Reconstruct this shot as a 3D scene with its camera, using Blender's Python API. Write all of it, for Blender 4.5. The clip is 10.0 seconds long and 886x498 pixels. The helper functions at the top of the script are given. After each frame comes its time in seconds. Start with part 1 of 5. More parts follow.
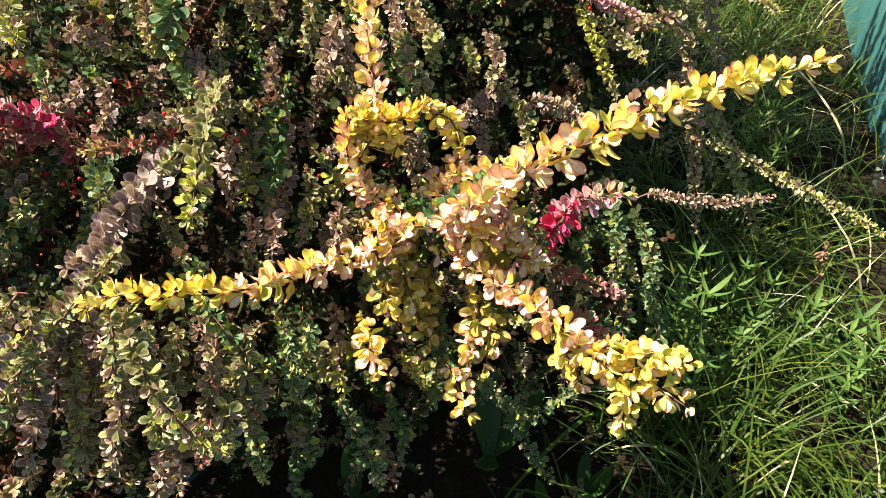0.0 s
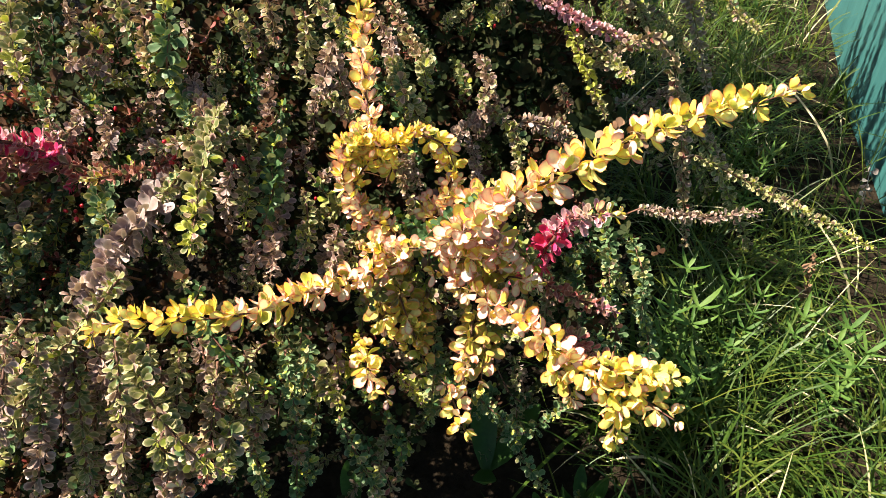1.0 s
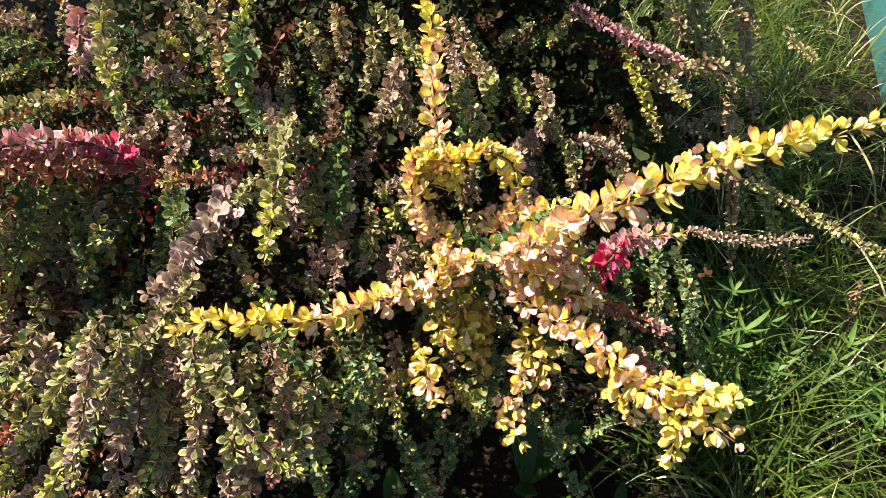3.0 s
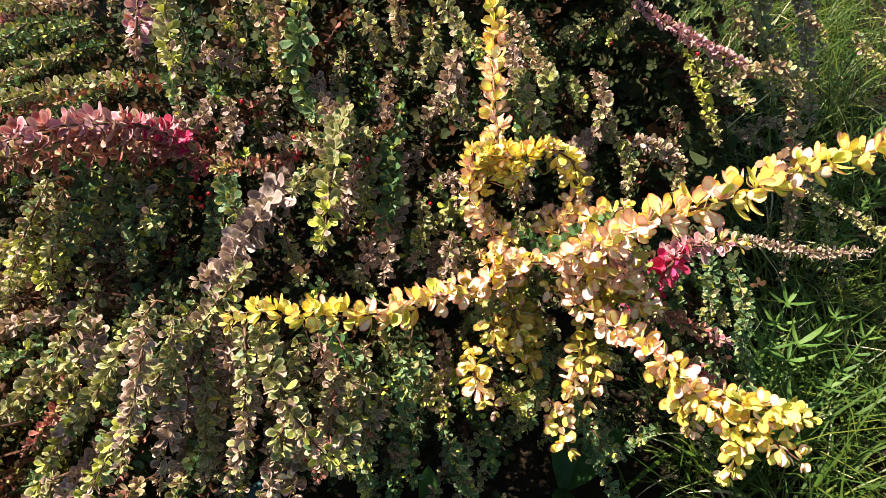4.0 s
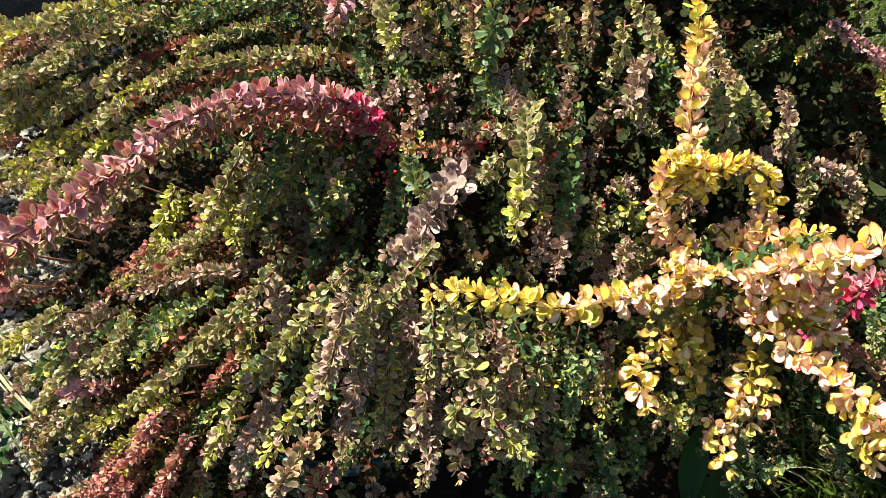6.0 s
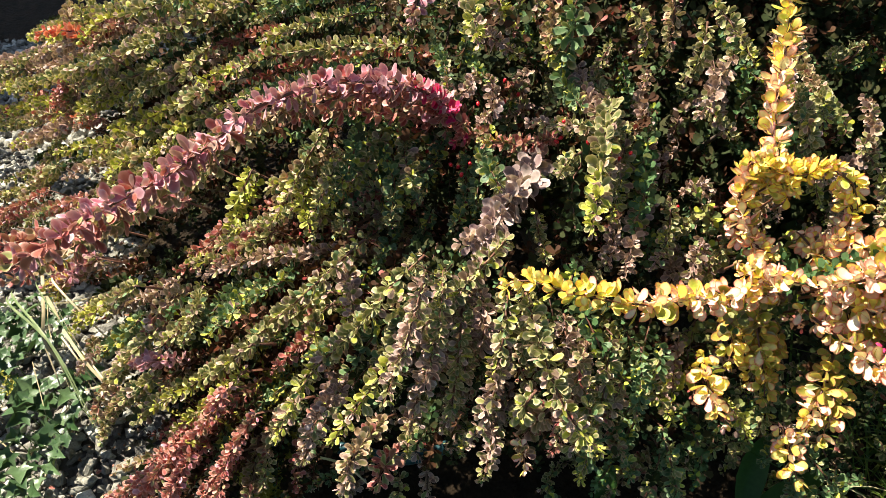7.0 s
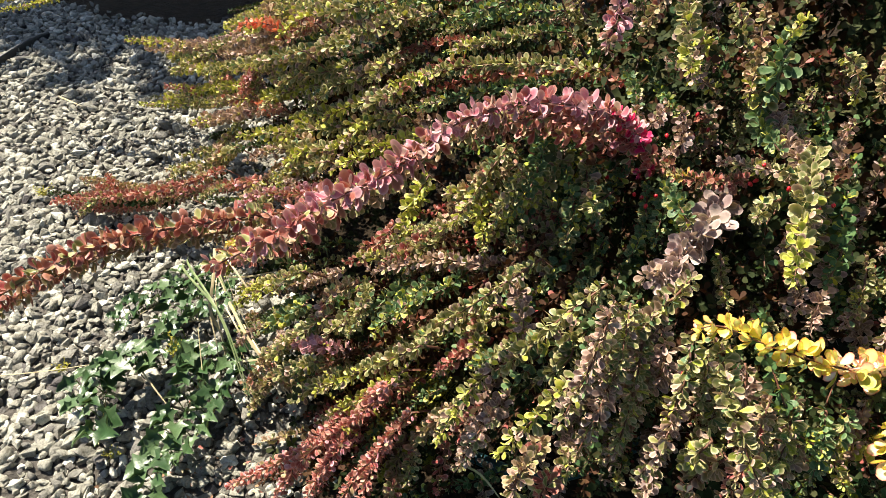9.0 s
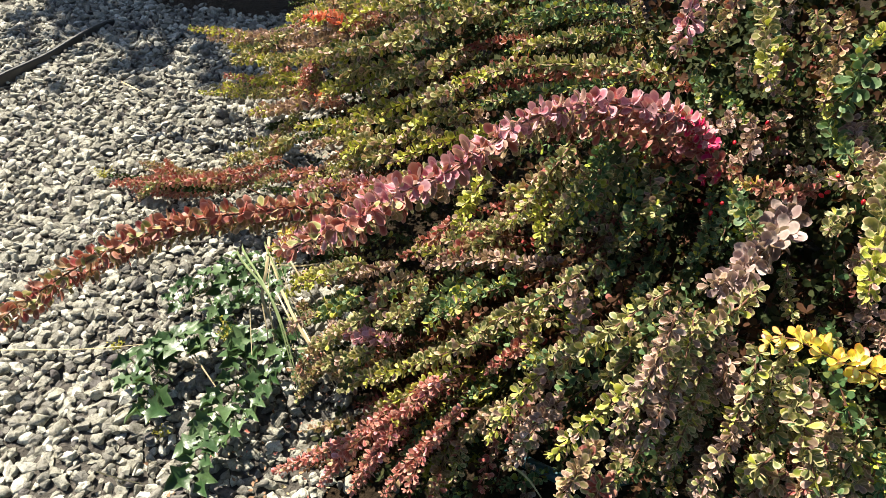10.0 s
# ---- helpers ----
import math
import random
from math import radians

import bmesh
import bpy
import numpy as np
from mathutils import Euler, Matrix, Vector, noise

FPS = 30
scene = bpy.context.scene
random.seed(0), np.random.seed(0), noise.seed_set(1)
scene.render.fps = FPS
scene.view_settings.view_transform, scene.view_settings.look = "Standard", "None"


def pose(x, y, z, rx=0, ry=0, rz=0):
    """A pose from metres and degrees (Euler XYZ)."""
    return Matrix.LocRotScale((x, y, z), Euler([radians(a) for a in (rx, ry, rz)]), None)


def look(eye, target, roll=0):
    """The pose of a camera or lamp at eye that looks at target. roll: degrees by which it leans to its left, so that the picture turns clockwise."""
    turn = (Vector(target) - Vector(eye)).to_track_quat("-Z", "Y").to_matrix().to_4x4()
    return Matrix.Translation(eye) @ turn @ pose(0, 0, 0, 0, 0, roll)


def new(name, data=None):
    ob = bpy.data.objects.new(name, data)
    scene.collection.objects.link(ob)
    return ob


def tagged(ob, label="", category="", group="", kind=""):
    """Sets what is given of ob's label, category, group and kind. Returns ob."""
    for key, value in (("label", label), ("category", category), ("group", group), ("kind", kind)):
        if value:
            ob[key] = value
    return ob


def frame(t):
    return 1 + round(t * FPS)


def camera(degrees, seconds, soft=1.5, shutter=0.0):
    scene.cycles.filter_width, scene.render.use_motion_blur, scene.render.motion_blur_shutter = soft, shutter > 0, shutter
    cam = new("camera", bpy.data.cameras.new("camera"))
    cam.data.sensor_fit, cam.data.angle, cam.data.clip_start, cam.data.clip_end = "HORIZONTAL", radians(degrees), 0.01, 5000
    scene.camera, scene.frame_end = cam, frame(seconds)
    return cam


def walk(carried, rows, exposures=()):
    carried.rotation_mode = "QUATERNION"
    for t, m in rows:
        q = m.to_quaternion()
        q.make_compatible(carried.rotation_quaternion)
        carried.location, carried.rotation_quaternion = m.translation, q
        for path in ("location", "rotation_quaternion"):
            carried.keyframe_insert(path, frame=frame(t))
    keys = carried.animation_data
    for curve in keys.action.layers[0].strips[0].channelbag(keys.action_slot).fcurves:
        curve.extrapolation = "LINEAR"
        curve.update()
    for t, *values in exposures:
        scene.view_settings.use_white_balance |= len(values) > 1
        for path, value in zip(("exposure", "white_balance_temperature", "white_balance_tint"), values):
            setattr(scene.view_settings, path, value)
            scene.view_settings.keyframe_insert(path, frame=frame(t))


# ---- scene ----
cam = camera(63.3, 10.0, soft=0.72)
PATH = [
    (0, (0.022, -0.003, 1.153), (-0.03, 1.44, -0.231), -1.7),
    (0.5, (0.027, -0.007, 1.16), (-0.004, 1.434, -0.226), -1.6),
    (1, (0.025, -0.011, 1.178), (-0.016, 1.451, -0.185), -2.2),
    (1.5, (0.021, -0.018, 1.187), (-0.036, 1.451, -0.169), -2.3),
    (2, (0.011, -0.018, 1.184), (-0.045, 1.445, -0.18), -1.5),
    (2.5, (-0.014, -0.014, 1.19), (-0.078, 1.461, -0.159), -0.9),
    (2.7, (-0.022, -0.026, 1.196), (-0.101, 1.456, -0.145), -1.1),
    (3.8, (-0.057, -0.015, 1.187), (-0.181, 1.461, -0.157), -0.6),
    (4, (-0.069, -0.012, 1.182), (-0.227, 1.459, -0.164), -0.6),
    (4.5, (-0.102, -0.014, 1.184), (-0.337, 1.455, -0.153), -0.5),
    (5, (-0.125, -0.021, 1.183), (-0.399, 1.436, -0.159), 0.2),
    (5.5, (-0.146, -0.035, 1.184), (-0.486, 1.402, -0.165), -0.0),
    (5.7, (-0.163, -0.039, 1.193), (-0.515, 1.388, -0.163), 0.1),
    (6.8, (-0.212, -0.07, 1.184), (-0.689, 1.325, -0.168), 0.2),
    (7, (-0.216, -0.073, 1.184), (-0.709, 1.317, -0.167), 0.1),
    (7.5, (-0.239, -0.074, 1.19), (-0.778, 1.293, -0.167), -0.2),
    (8, (-0.266, -0.086, 1.196), (-0.883, 1.255, -0.153), -0.6),
    (8.5, (-0.287, -0.1, 1.199), (-0.973, 1.206, -0.151), -0.1),
    (9, (-0.305, -0.112, 1.201), (-1.062, 1.169, -0.136), 0.1),
    (9.5, (-0.318, -0.123, 1.2), (-1.129, 1.124, -0.137), 0.1),
    (10, (-0.328, -0.13, 1.197), (-1.172, 1.095, -0.14), 0.2),
]
walk(cam, [(t, look(eye, target, roll)) for t, eye, target, roll in PATH],
     exposures=[(0.0, 1.75), (2.5, 1.69), (5.0, 1.64), (7.5, 1.62), (10.0, 1.56)])

# ---- light ----
SUN_ELEVATION, SUN_AZIMUTH = 55.0, 283.0    # compass: 0 is +y, 90 is +x; the sun stands to the left, a little behind the shrub
world = bpy.data.worlds.new("sky")
scene.world = world
world.use_nodes = True
sky = world.node_tree.nodes.new("ShaderNodeTexSky")
sky.sky_type, sky.sun_disc = "NISHITA", False
sky.sun_elevation, sky.sun_rotation = radians(SUN_ELEVATION), radians(SUN_AZIMUTH)
world.node_tree.links.new(sky.outputs["Color"], world.node_tree.nodes["Background"].inputs["Color"])
world.node_tree.nodes["Background"].inputs["Strength"].default_value = 0.047
sun = new("sun", bpy.data.lights.new("sun", "SUN"))
sun.data.energy, sun.data.angle, sun.data.color = 5.0, radians(0.5), (1.0, 0.93, 0.78)
TO_SUN = Vector((math.sin(radians(SUN_AZIMUTH)) * math.cos(radians(SUN_ELEVATION)),
                 math.cos(radians(SUN_AZIMUTH)) * math.cos(radians(SUN_ELEVATION)), math.sin(radians(SUN_ELEVATION))))
sun.matrix_world = look(TO_SUN * 20, (0, 0, 0))


# ---- materials ----
def shader(name):
    m = bpy.data.materials.new(name)
    m.use_nodes = True
    t = m.node_tree
    return m, t, t.nodes["Principled BSDF"], t.nodes["Material Output"]


def node(t, kind, **values):
    n = t.nodes.new(kind)
    for key, value in values.items():
        n.inputs[key].default_value = value
    return n


def mix(t, fac, a, b, blend="MIX"):
    n = t.nodes.new("ShaderNodeMix")
    n.data_type, n.blend_type = "RGBA", blend
    for socket, value in ((n.inputs[0], fac), (n.inputs[6], a), (n.inputs[7], b)):
        if isinstance(value, (int, float)):
            socket.default_value = value
        elif isinstance(value, tuple):
            socket.default_value = (*value, 1)
        else:
            t.links.new(value, socket)
    return n.outputs[2]


def sums(t, op, a, b=0.5):
    n = t.nodes.new("ShaderNodeMath")
    n.operation = op
    for socket, value in ((n.inputs[0], a), (n.inputs[1], b)):
        if isinstance(value, (int, float)):
            socket.default_value = value
        else:
            t.links.new(value, socket)
    return n.outputs[0]


def ramp(t, fac, *stops):
    n = t.nodes.new("ShaderNodeValToRGB")
    e = n.color_ramp.elements
    while len(e) < len(stops):
        e.new(0.5)
    for k, (at, colour) in enumerate(stops):
        e[k].position, e[k].color = at, (*colour, 1)
    t.links.new(fac, n.inputs[0])
    return n.outputs[0]


def chance(t):
    """A random number for each leaf or stone, whether it is an object or an island of a mesh."""
    return sums(t, "FRACT", sums(t, "ADD", t.nodes.new("ShaderNodeNewGeometry").outputs["Random Per Island"],
                                 t.nodes.new("ShaderNodeObjectInfo").outputs["Random"]))


def grain(t, scale, detail=3.0):
    n = node(t, "ShaderNodeTexNoise", Scale=scale, Detail=detail)
    t.links.new(t.nodes.new("ShaderNodeNewGeometry").outputs["Position"], n.inputs["Vector"])
    return n.outputs["Fac"]


def bump(t, b, height, strength, distance):
    n = node(t, "ShaderNodeBump", Strength=strength, Distance=distance)
    t.links.new(height, n.inputs["Height"])
    t.links.new(n.outputs["Normal"], b.inputs["Normal"])


def leaf_material(name, low, mid, high, rim, rough=0.50, through_light=0.16, edge=0.9, sharp=3.0):
    m, t, b, out = shader(name)
    tone = ramp(t, chance(t), (0.0, low), (0.5, mid), (1.0, high))
    spots = ramp(t, grain(t, 140.0), (0.3, (0.72, 0.72, 0.72)), (0.75, (1.12, 1.12, 1.12)))
    tone = mix(t, 0.8, tone, spots, "MULTIPLY")
    at = t.nodes.new("ShaderNodeAttribute")
    at.attribute_name = "rim"
    margin = sums(t, "MULTIPLY", sums(t, "POWER", at.outputs["Fac"], sharp), edge)
    colour = mix(t, margin, tone, rim)
    t.links.new(colour, b.inputs["Base Color"])
    b.inputs["Roughness"].default_value = rough
    b.inputs["Specular IOR Level"].default_value = 0.28
    bump(t, b, grain(t, 260.0, 2.0), 0.25, 0.002)
    glow = t.nodes.new("ShaderNodeBsdfTranslucent")
    t.links.new(mix(t, 1.0, colour, (1.15, 1.1, 0.7), "MULTIPLY"), glow.inputs["Color"])
    both = node(t, "ShaderNodeMixShader", Fac=through_light)
    t.links.new(b.outputs[0], both.inputs[1])
    t.links.new(glow.outputs[0], both.inputs[2])
    t.links.new(both.outputs[0], out.inputs["Surface"])
    return m


LEAF = {
    "gold": leaf_material("golden_leaf", (0.86, 0.75, 0.10), (0.89, 0.86, 0.17), (0.92, 0.89, 0.36), (0.76, 0.25, 0.08), 0.38, 0.24, 0.95, 4.4),
    "blush": leaf_material("blush_leaf", (0.88, 0.58, 0.50), (0.92, 0.83, 0.64), (0.92, 0.88, 0.46), (0.72, 0.16, 0.13), 0.40, 0.22, 0.95, 3.4),
    "olivegold": leaf_material("olive_gold_leaf", (0.32, 0.32, 0.05), (0.46, 0.43, 0.07), (0.56, 0.50, 0.13), (0.58, 0.22, 0.10), 0.45, 0.2, 0.9, 3.6),
    # Pale rims below mix leaf margin colour with painted light on curled edges.
    "olive": leaf_material("olive_leaf", (0.105, 0.135, 0.040), (0.180, 0.202, 0.060), (0.272, 0.258, 0.084), (0.56, 0.46, 0.26)),
    "plum": leaf_material("plum_leaf", (0.210, 0.115, 0.098), (0.290, 0.192, 0.150), (0.320, 0.225, 0.140), (0.66, 0.46, 0.37)),
    "mauve": leaf_material("mauve_leaf", (0.27, 0.175, 0.165), (0.34, 0.245, 0.23), (0.35, 0.285, 0.245), (0.58, 0.44, 0.41)),
    "lime": leaf_material("lime_leaf", (0.24, 0.29, 0.030), (0.36, 0.41, 0.045), (0.50, 0.49, 0.065), (0.66, 0.56, 0.18)),
    "green": leaf_material("green_leaf", (0.040, 0.090, 0.032), (0.075, 0.145, 0.052), (0.130, 0.205, 0.080), (0.20, 0.25, 0.13)),
    "rose": leaf_material("rose_leaf", (0.42, 0.10, 0.145), (0.51, 0.215, 0.255), (0.49, 0.285, 0.30), (0.72, 0.46, 0.48)),
    "rust": leaf_material("rust_leaf", (0.30, 0.046, 0.044), (0.34, 0.100, 0.078), (0.32, 0.160, 0.098), (0.52, 0.27, 0.22)),
    "coral": leaf_material("coral_leaf", (0.40, 0.078, 0.070), (0.48, 0.152, 0.118), (0.45, 0.220, 0.145), (0.64, 0.35, 0.29)),
    "bronze": leaf_material("bronze_leaf", (0.21, 0.125, 0.070), (0.265, 0.190, 0.090), (0.28, 0.245, 0.095), (0.58, 0.40, 0.27)),
    # Inside leaves: green and rust darkened so the colour itself carries the shade.
    "inner": leaf_material("shade_toned_green_leaf", (0.020, 0.030, 0.010), (0.034, 0.046, 0.016), (0.060, 0.056, 0.022), (0.06, 0.07, 0.04), 0.75),
    "shade_umber": leaf_material("shade_toned_rust_leaf", (0.040, 0.018, 0.009), (0.070, 0.030, 0.015), (0.085, 0.046, 0.022), (0.07, 0.04, 0.025), 0.75),
    "magenta": leaf_material("magenta_leaf", (0.52, 0.008, 0.07), (0.66, 0.02, 0.14), (0.56, 0.06, 0.12), (0.60, 0.08, 0.16)),
    "flame": leaf_material("flame_leaf", (0.70, 0.07, 0.03), (0.78, 0.16, 0.06), (0.78, 0.28, 0.16), (0.80, 0.40, 0.28)),
}
COMPANY = {"gold": ("gold", "blush", "lime"), "blush": ("gold", "gold", "blush", "olivegold"), "olivegold": ("gold", "lime", "blush", "olive"), "olive": ("plum", "green", "olive", "olive", "plum", "lime"),
           "mauve": ("mauve", "mauve", "plum"), "plum": ("plum", "olive", "mauve"), "lime": ("olive", "lime", "plum"), "green": ("olive", "green", "lime"), "rose": ("rust", "plum", "rose"),
           "coral": ("rust", "rose", "coral", "bronze"), "rust": ("bronze", "coral", "olive", "rust"), "bronze": ("olive", "rust", "plum", "olive"), "magenta": ("rose", "magenta"), "flame": ("flame", "rust", "coral"), "inner": ("inner", "green"), "shade_umber": ("inner", "rust", "shade_umber")}
PALETTE = list(LEAF)
# Gloss lowered too, so the painted shade stays dark.
for shaded in ("inner", "shade_umber"):
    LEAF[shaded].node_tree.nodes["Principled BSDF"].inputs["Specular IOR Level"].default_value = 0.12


def plain(name, low, high, scale, rough=0.7, bump_scale=None, strength=0.3, distance=0.004):
    m, t, b, _ = shader(name)
    tone = ramp(t, grain(t, scale, 5.0), (0.3, low), (0.7, high))
    each = ramp(t, chance(t), (0.0, (0.75, 0.75, 0.75)), (1.0, (1.15, 1.15, 1.15)))
    t.links.new(mix(t, 1.0, tone, each, "MULTIPLY"), b.inputs["Base Color"])
    b.inputs["Roughness"].default_value = rough
    bump(t, b, grain(t, bump_scale or scale * 2, 6.0), strength, distance)
    return m


def stone_material():
    m, t, b, _ = shader("crushed_limestone")
    tone = ramp(t, chance(t), (0.0, (0.095, 0.085, 0.085)), (0.06, (0.17, 0.16, 0.145)), (0.35, (0.26, 0.247, 0.208)), (0.75, (0.355, 0.341, 0.292)), (1.0, (0.60, 0.58, 0.515)))
    stains = ramp(t, grain(t, 70.0, 6.0), (0.30, (0.50, 0.48, 0.43)), (0.46, (0.90, 0.90, 0.88)), (0.75, (1.15, 1.15, 1.15)))
    veins = ramp(t, grain(t, 240.0, 5.0), (0.36, (0.62, 0.61, 0.58)), (0.5, (1.0, 1.0, 1.0)))
    t.links.new(mix(t, 0.8, mix(t, 1.0, tone, stains, "MULTIPLY"), veins, "MULTIPLY"), b.inputs["Base Color"])
    b.inputs["Roughness"].default_value = 0.9
    b.inputs["Specular IOR Level"].default_value = 0.25
    bump(t, b, sums(t, "ADD", grain(t, 120.0, 5.0), sums(t, "MULTIPLY", grain(t, 420.0, 4.0), 0.4)), 0.9, 0.006)
    return m


STONE = stone_material()
SOIL = plain("dark_soil", (0.013, 0.009, 0.0052), (0.032, 0.021, 0.012), 30.0, 0.95, 90.0, 0.8, 0.02)
SOIL.node_tree.nodes["Principled BSDF"].inputs["Specular IOR Level"].default_value = 0.12
GRIT = plain("gravel_bed", (0.035, 0.030, 0.025), (0.11, 0.095, 0.08), 60.0, 0.95, 120.0, 0.9, 0.015)
TWIG = plain("red_brown_bark", (0.09, 0.030, 0.018), (0.17, 0.075, 0.04), 90.0, 0.6)
WOOD = plain("grey_brown_bark", (0.05, 0.035, 0.025), (0.12, 0.09, 0.065), 60.0, 0.8)
BERRY = plain("red_berry_skin", (0.42, 0.006, 0.014), (0.58, 0.014, 0.024), 60.0, 0.3)
EDGING = plain("weathered_black_plastic", (0.018, 0.017, 0.016), (0.040, 0.036, 0.032), 25.0, 0.55)
HOSE = plain("teal_rubber", (0.010, 0.050, 0.060), (0.018, 0.075, 0.085), 30.0, 0.4)
FADED = plain("faded_green_blade", (0.080, 0.120, 0.035), (0.17, 0.20, 0.080), 40.0, 0.55)
STRAW = plain("dry_straw", (0.42, 0.33, 0.17), (0.60, 0.50, 0.30), 40.0, 0.6)
IVY = leaf_material("ivy_leaf", (0.024, 0.056, 0.018), (0.042, 0.088, 0.030), (0.095, 0.150, 0.062), (0.14, 0.19, 0.10), 0.33, 0.14, 0.35)
WEED = leaf_material("weed_leaf", (0.055, 0.12, 0.020), (0.085, 0.165, 0.028), (0.13, 0.21, 0.04), (0.11, 0.18, 0.05), 0.58, 0.3, 0.4)
DOCK = leaf_material("dock_leaf", (0.028, 0.075, 0.016), (0.040, 0.098, 0.020), (0.052, 0.12, 0.026), (0.07, 0.14, 0.04), 0.4, 0.25, 0.3)
GRASS = leaf_material("grass_blade", (0.026, 0.062, 0.009), (0.054, 0.100, 0.012), (0.150, 0.158, 0.023), (0.08, 0.13, 0.02), 0.45, 0.3, 0.2)
HERB = leaf_material("yellow_herb", (0.24, 0.24, 0.03), (0.34, 0.32, 0.05), (0.42, 0.36, 0.08), (0.34, 0.30, 0.06), 0.5, 0.3, 0.3)
DRYSEED = plain("brown_seed_head", (0.15, 0.07, 0.035), (0.30, 0.17, 0.09), 80.0, 0.8)
PETAL = plain("pale_dry_petal", (0.26, 0.20, 0.18), (0.40, 0.33, 0.30), 80.0, 0.7)


def teal_paint():
    m, t, b, _ = shader("teal_wall_paint")
    n = node(t, "ShaderNodeTexNoise", Scale=7.0, Detail=5.0)
    stretch = node(t, "ShaderNodeMapping", Scale=(6.0, 6.0, 0.6))
    t.links.new(t.nodes.new("ShaderNodeTexCoord").outputs["Object"], stretch.inputs["Vector"])
    t.links.new(stretch.outputs[0], n.inputs["Vector"])
    t.links.new(ramp(t, n.outputs["Fac"], (0.3, (0.024, 0.100, 0.097)), (0.7, (0.036, 0.133, 0.127))), b.inputs["Base Color"])
    b.inputs["Roughness"].default_value = 0.55
    bump(t, b, n.outputs["Fac"], 0.25, 0.004)
    return m


TEAL = teal_paint()


# ---- mesh helpers ----
RNG = np.random.default_rng(7)


def unit(v):
    v = np.asarray(v, float)
    return v / np.maximum(np.linalg.norm(v, axis=-1, keepdims=True), 1e-9)


def mesh_of(name, verts, faces, mats, slots=None, rim=None, smooth=True):
    """One mesh from arrays; rim: how near to its margin each vertex of a leaf lies."""
    me = bpy.data.meshes.new(name)
    me.from_pydata(np.asarray(verts).tolist(), [], np.asarray(faces).tolist() if isinstance(faces, np.ndarray) else faces)
    for m in mats:
        me.materials.append(m)
    if slots is not None:
        me.polygons.foreach_set("material_index", np.asarray(slots, np.int32))
    if rim is not None:
        me.attributes.new("rim", "FLOAT", "POINT").data.foreach_set("value", np.asarray(rim, np.float32))
    me.polygons.foreach_set("use_smooth", np.full(len(me.polygons), smooth))
    me.update()
    return me


def part(name, data, parent, label="", kind=""):
    """A mesh, or a bmesh with its material, as one part of a thing or of a part."""
    ob = new(name, data)
    ob.parent = parent
    return tagged(ob, label, kind=kind)


def thing(name, label, category, at=(0, 0, 0), group="", kind=""):
    ob = new(name)
    ob.empty_display_size = 0.05
    ob.location = at
    return tagged(ob, label, category, group, kind)


def blade(rows, widths, fold=0.25, cup=0.15, columns=2):
    """A leaf along +y, one long, its face towards +z: vertices, quads and nearness to the margin."""
    verts, rim, faces = [], [], []
    side = np.linspace(-1, 1, columns + 1)
    for v, w in zip(rows, widths):
        for u in side:
            verts.append((u * w, v, fold * abs(u) * w + cup * (v - 0.45) ** 2))
            rim.append(max(abs(u), min(1.0, max(0.0, (v - 0.6) / 0.4)) ** 2))
    n = columns + 1
    for r in range(len(rows) - 1):
        for c in range(columns):
            k = r * n + c
            faces.append((k, k + 1, k + n + 1, k + n))
    return np.array(verts), np.array(faces), np.array(rim)


LEAF_FAR = blade((0, 0.30, 0.60, 0.88, 1.0), (0.03, 0.15, 0.285, 0.245, 0.06), 0.14, 0.45)
LEAF_NEAR = blade((0, 0.16, 0.38, 0.60, 0.79, 0.93, 1.0), (0.025, 0.07, 0.20, 0.283, 0.268, 0.155, 0.012), 0.20, 0.60, 2)
LEAF_DEEP = blade((0, 0.38, 0.78, 1.0), (0.04, 0.24, 0.33, 0.10), 0.12, 0.3)
LEAF_MASS = blade((0, 0.4, 0.8, 1.0), (0.04, 0.25, 0.33, 0.10), 0.0, 0.3, 1)
LEAF_MASS[2][:] = 0.0
LANCE = blade((0, 0.15, 0.4, 0.7, 0.9, 1.0), (0.012, 0.055, 0.085, 0.065, 0.03, 0.004), 0.3, 0.5)
BROAD = blade((0, 0.12, 0.3, 0.5, 0.7, 0.86, 0.96, 1.0), (0.022, 0.06, 0.115, 0.14, 0.13, 0.085, 0.035, 0.006), 0.35, 0.45, 4)


def ivy_leaf():
    """A five-lobed leaf, folded along its middle."""
    verts, faces, rim = [(0, 0.06, 0), (0, 0.25, 0), (0, 0.5, 0), (0, 0.75, -0.02), (0, 1.0, -0.09)], [], [0.2, 0, 0, 0, 1]
    for sign in (-1, 1):
        k = len(verts)
        for x, y in ((0.30, -0.10), (0.30, 0.13), (0.60, 0.34), (0.31, 0.46), (0.24, 0.66)):
            verts.append((sign * x, y, 0.62 * x - 0.75 * max(0.0, x - 0.26)))
            rim.append(1)
        for f in ((0, k, k + 1, 1), (1, k + 1, k + 2, 2), (2, k + 2, k + 3, 3), (3, k + 3, k + 4, 4)):
            faces.append(f if sign > 0 else f[::-1])
    return np.array(verts), np.array(faces), np.array(rim)


IVY_LEAF = ivy_leaf()


def scatter(template, at, along, face, size):
    """Many copies of one leaf: vertices, faces and rims as arrays."""
    tv, tf, tr = template
    along = unit(along)
    across = unit(np.cross(along, face))
    face = np.cross(across, along)
    n = len(at)
    bend = RNG.normal(1.0, 0.5, (n, 1, 1))
    wide = RNG.normal(1.0, 0.1, (n, 1, 1))
    local = tv[None] * np.ones((n, 1, 1))
    v = at[:, None] + size[:, None, None] * (local[:, :, :1] * wide * across[:, None] + local[:, :, 1:2] * along[:, None] + local[:, :, 2:] * bend * face[:, None])
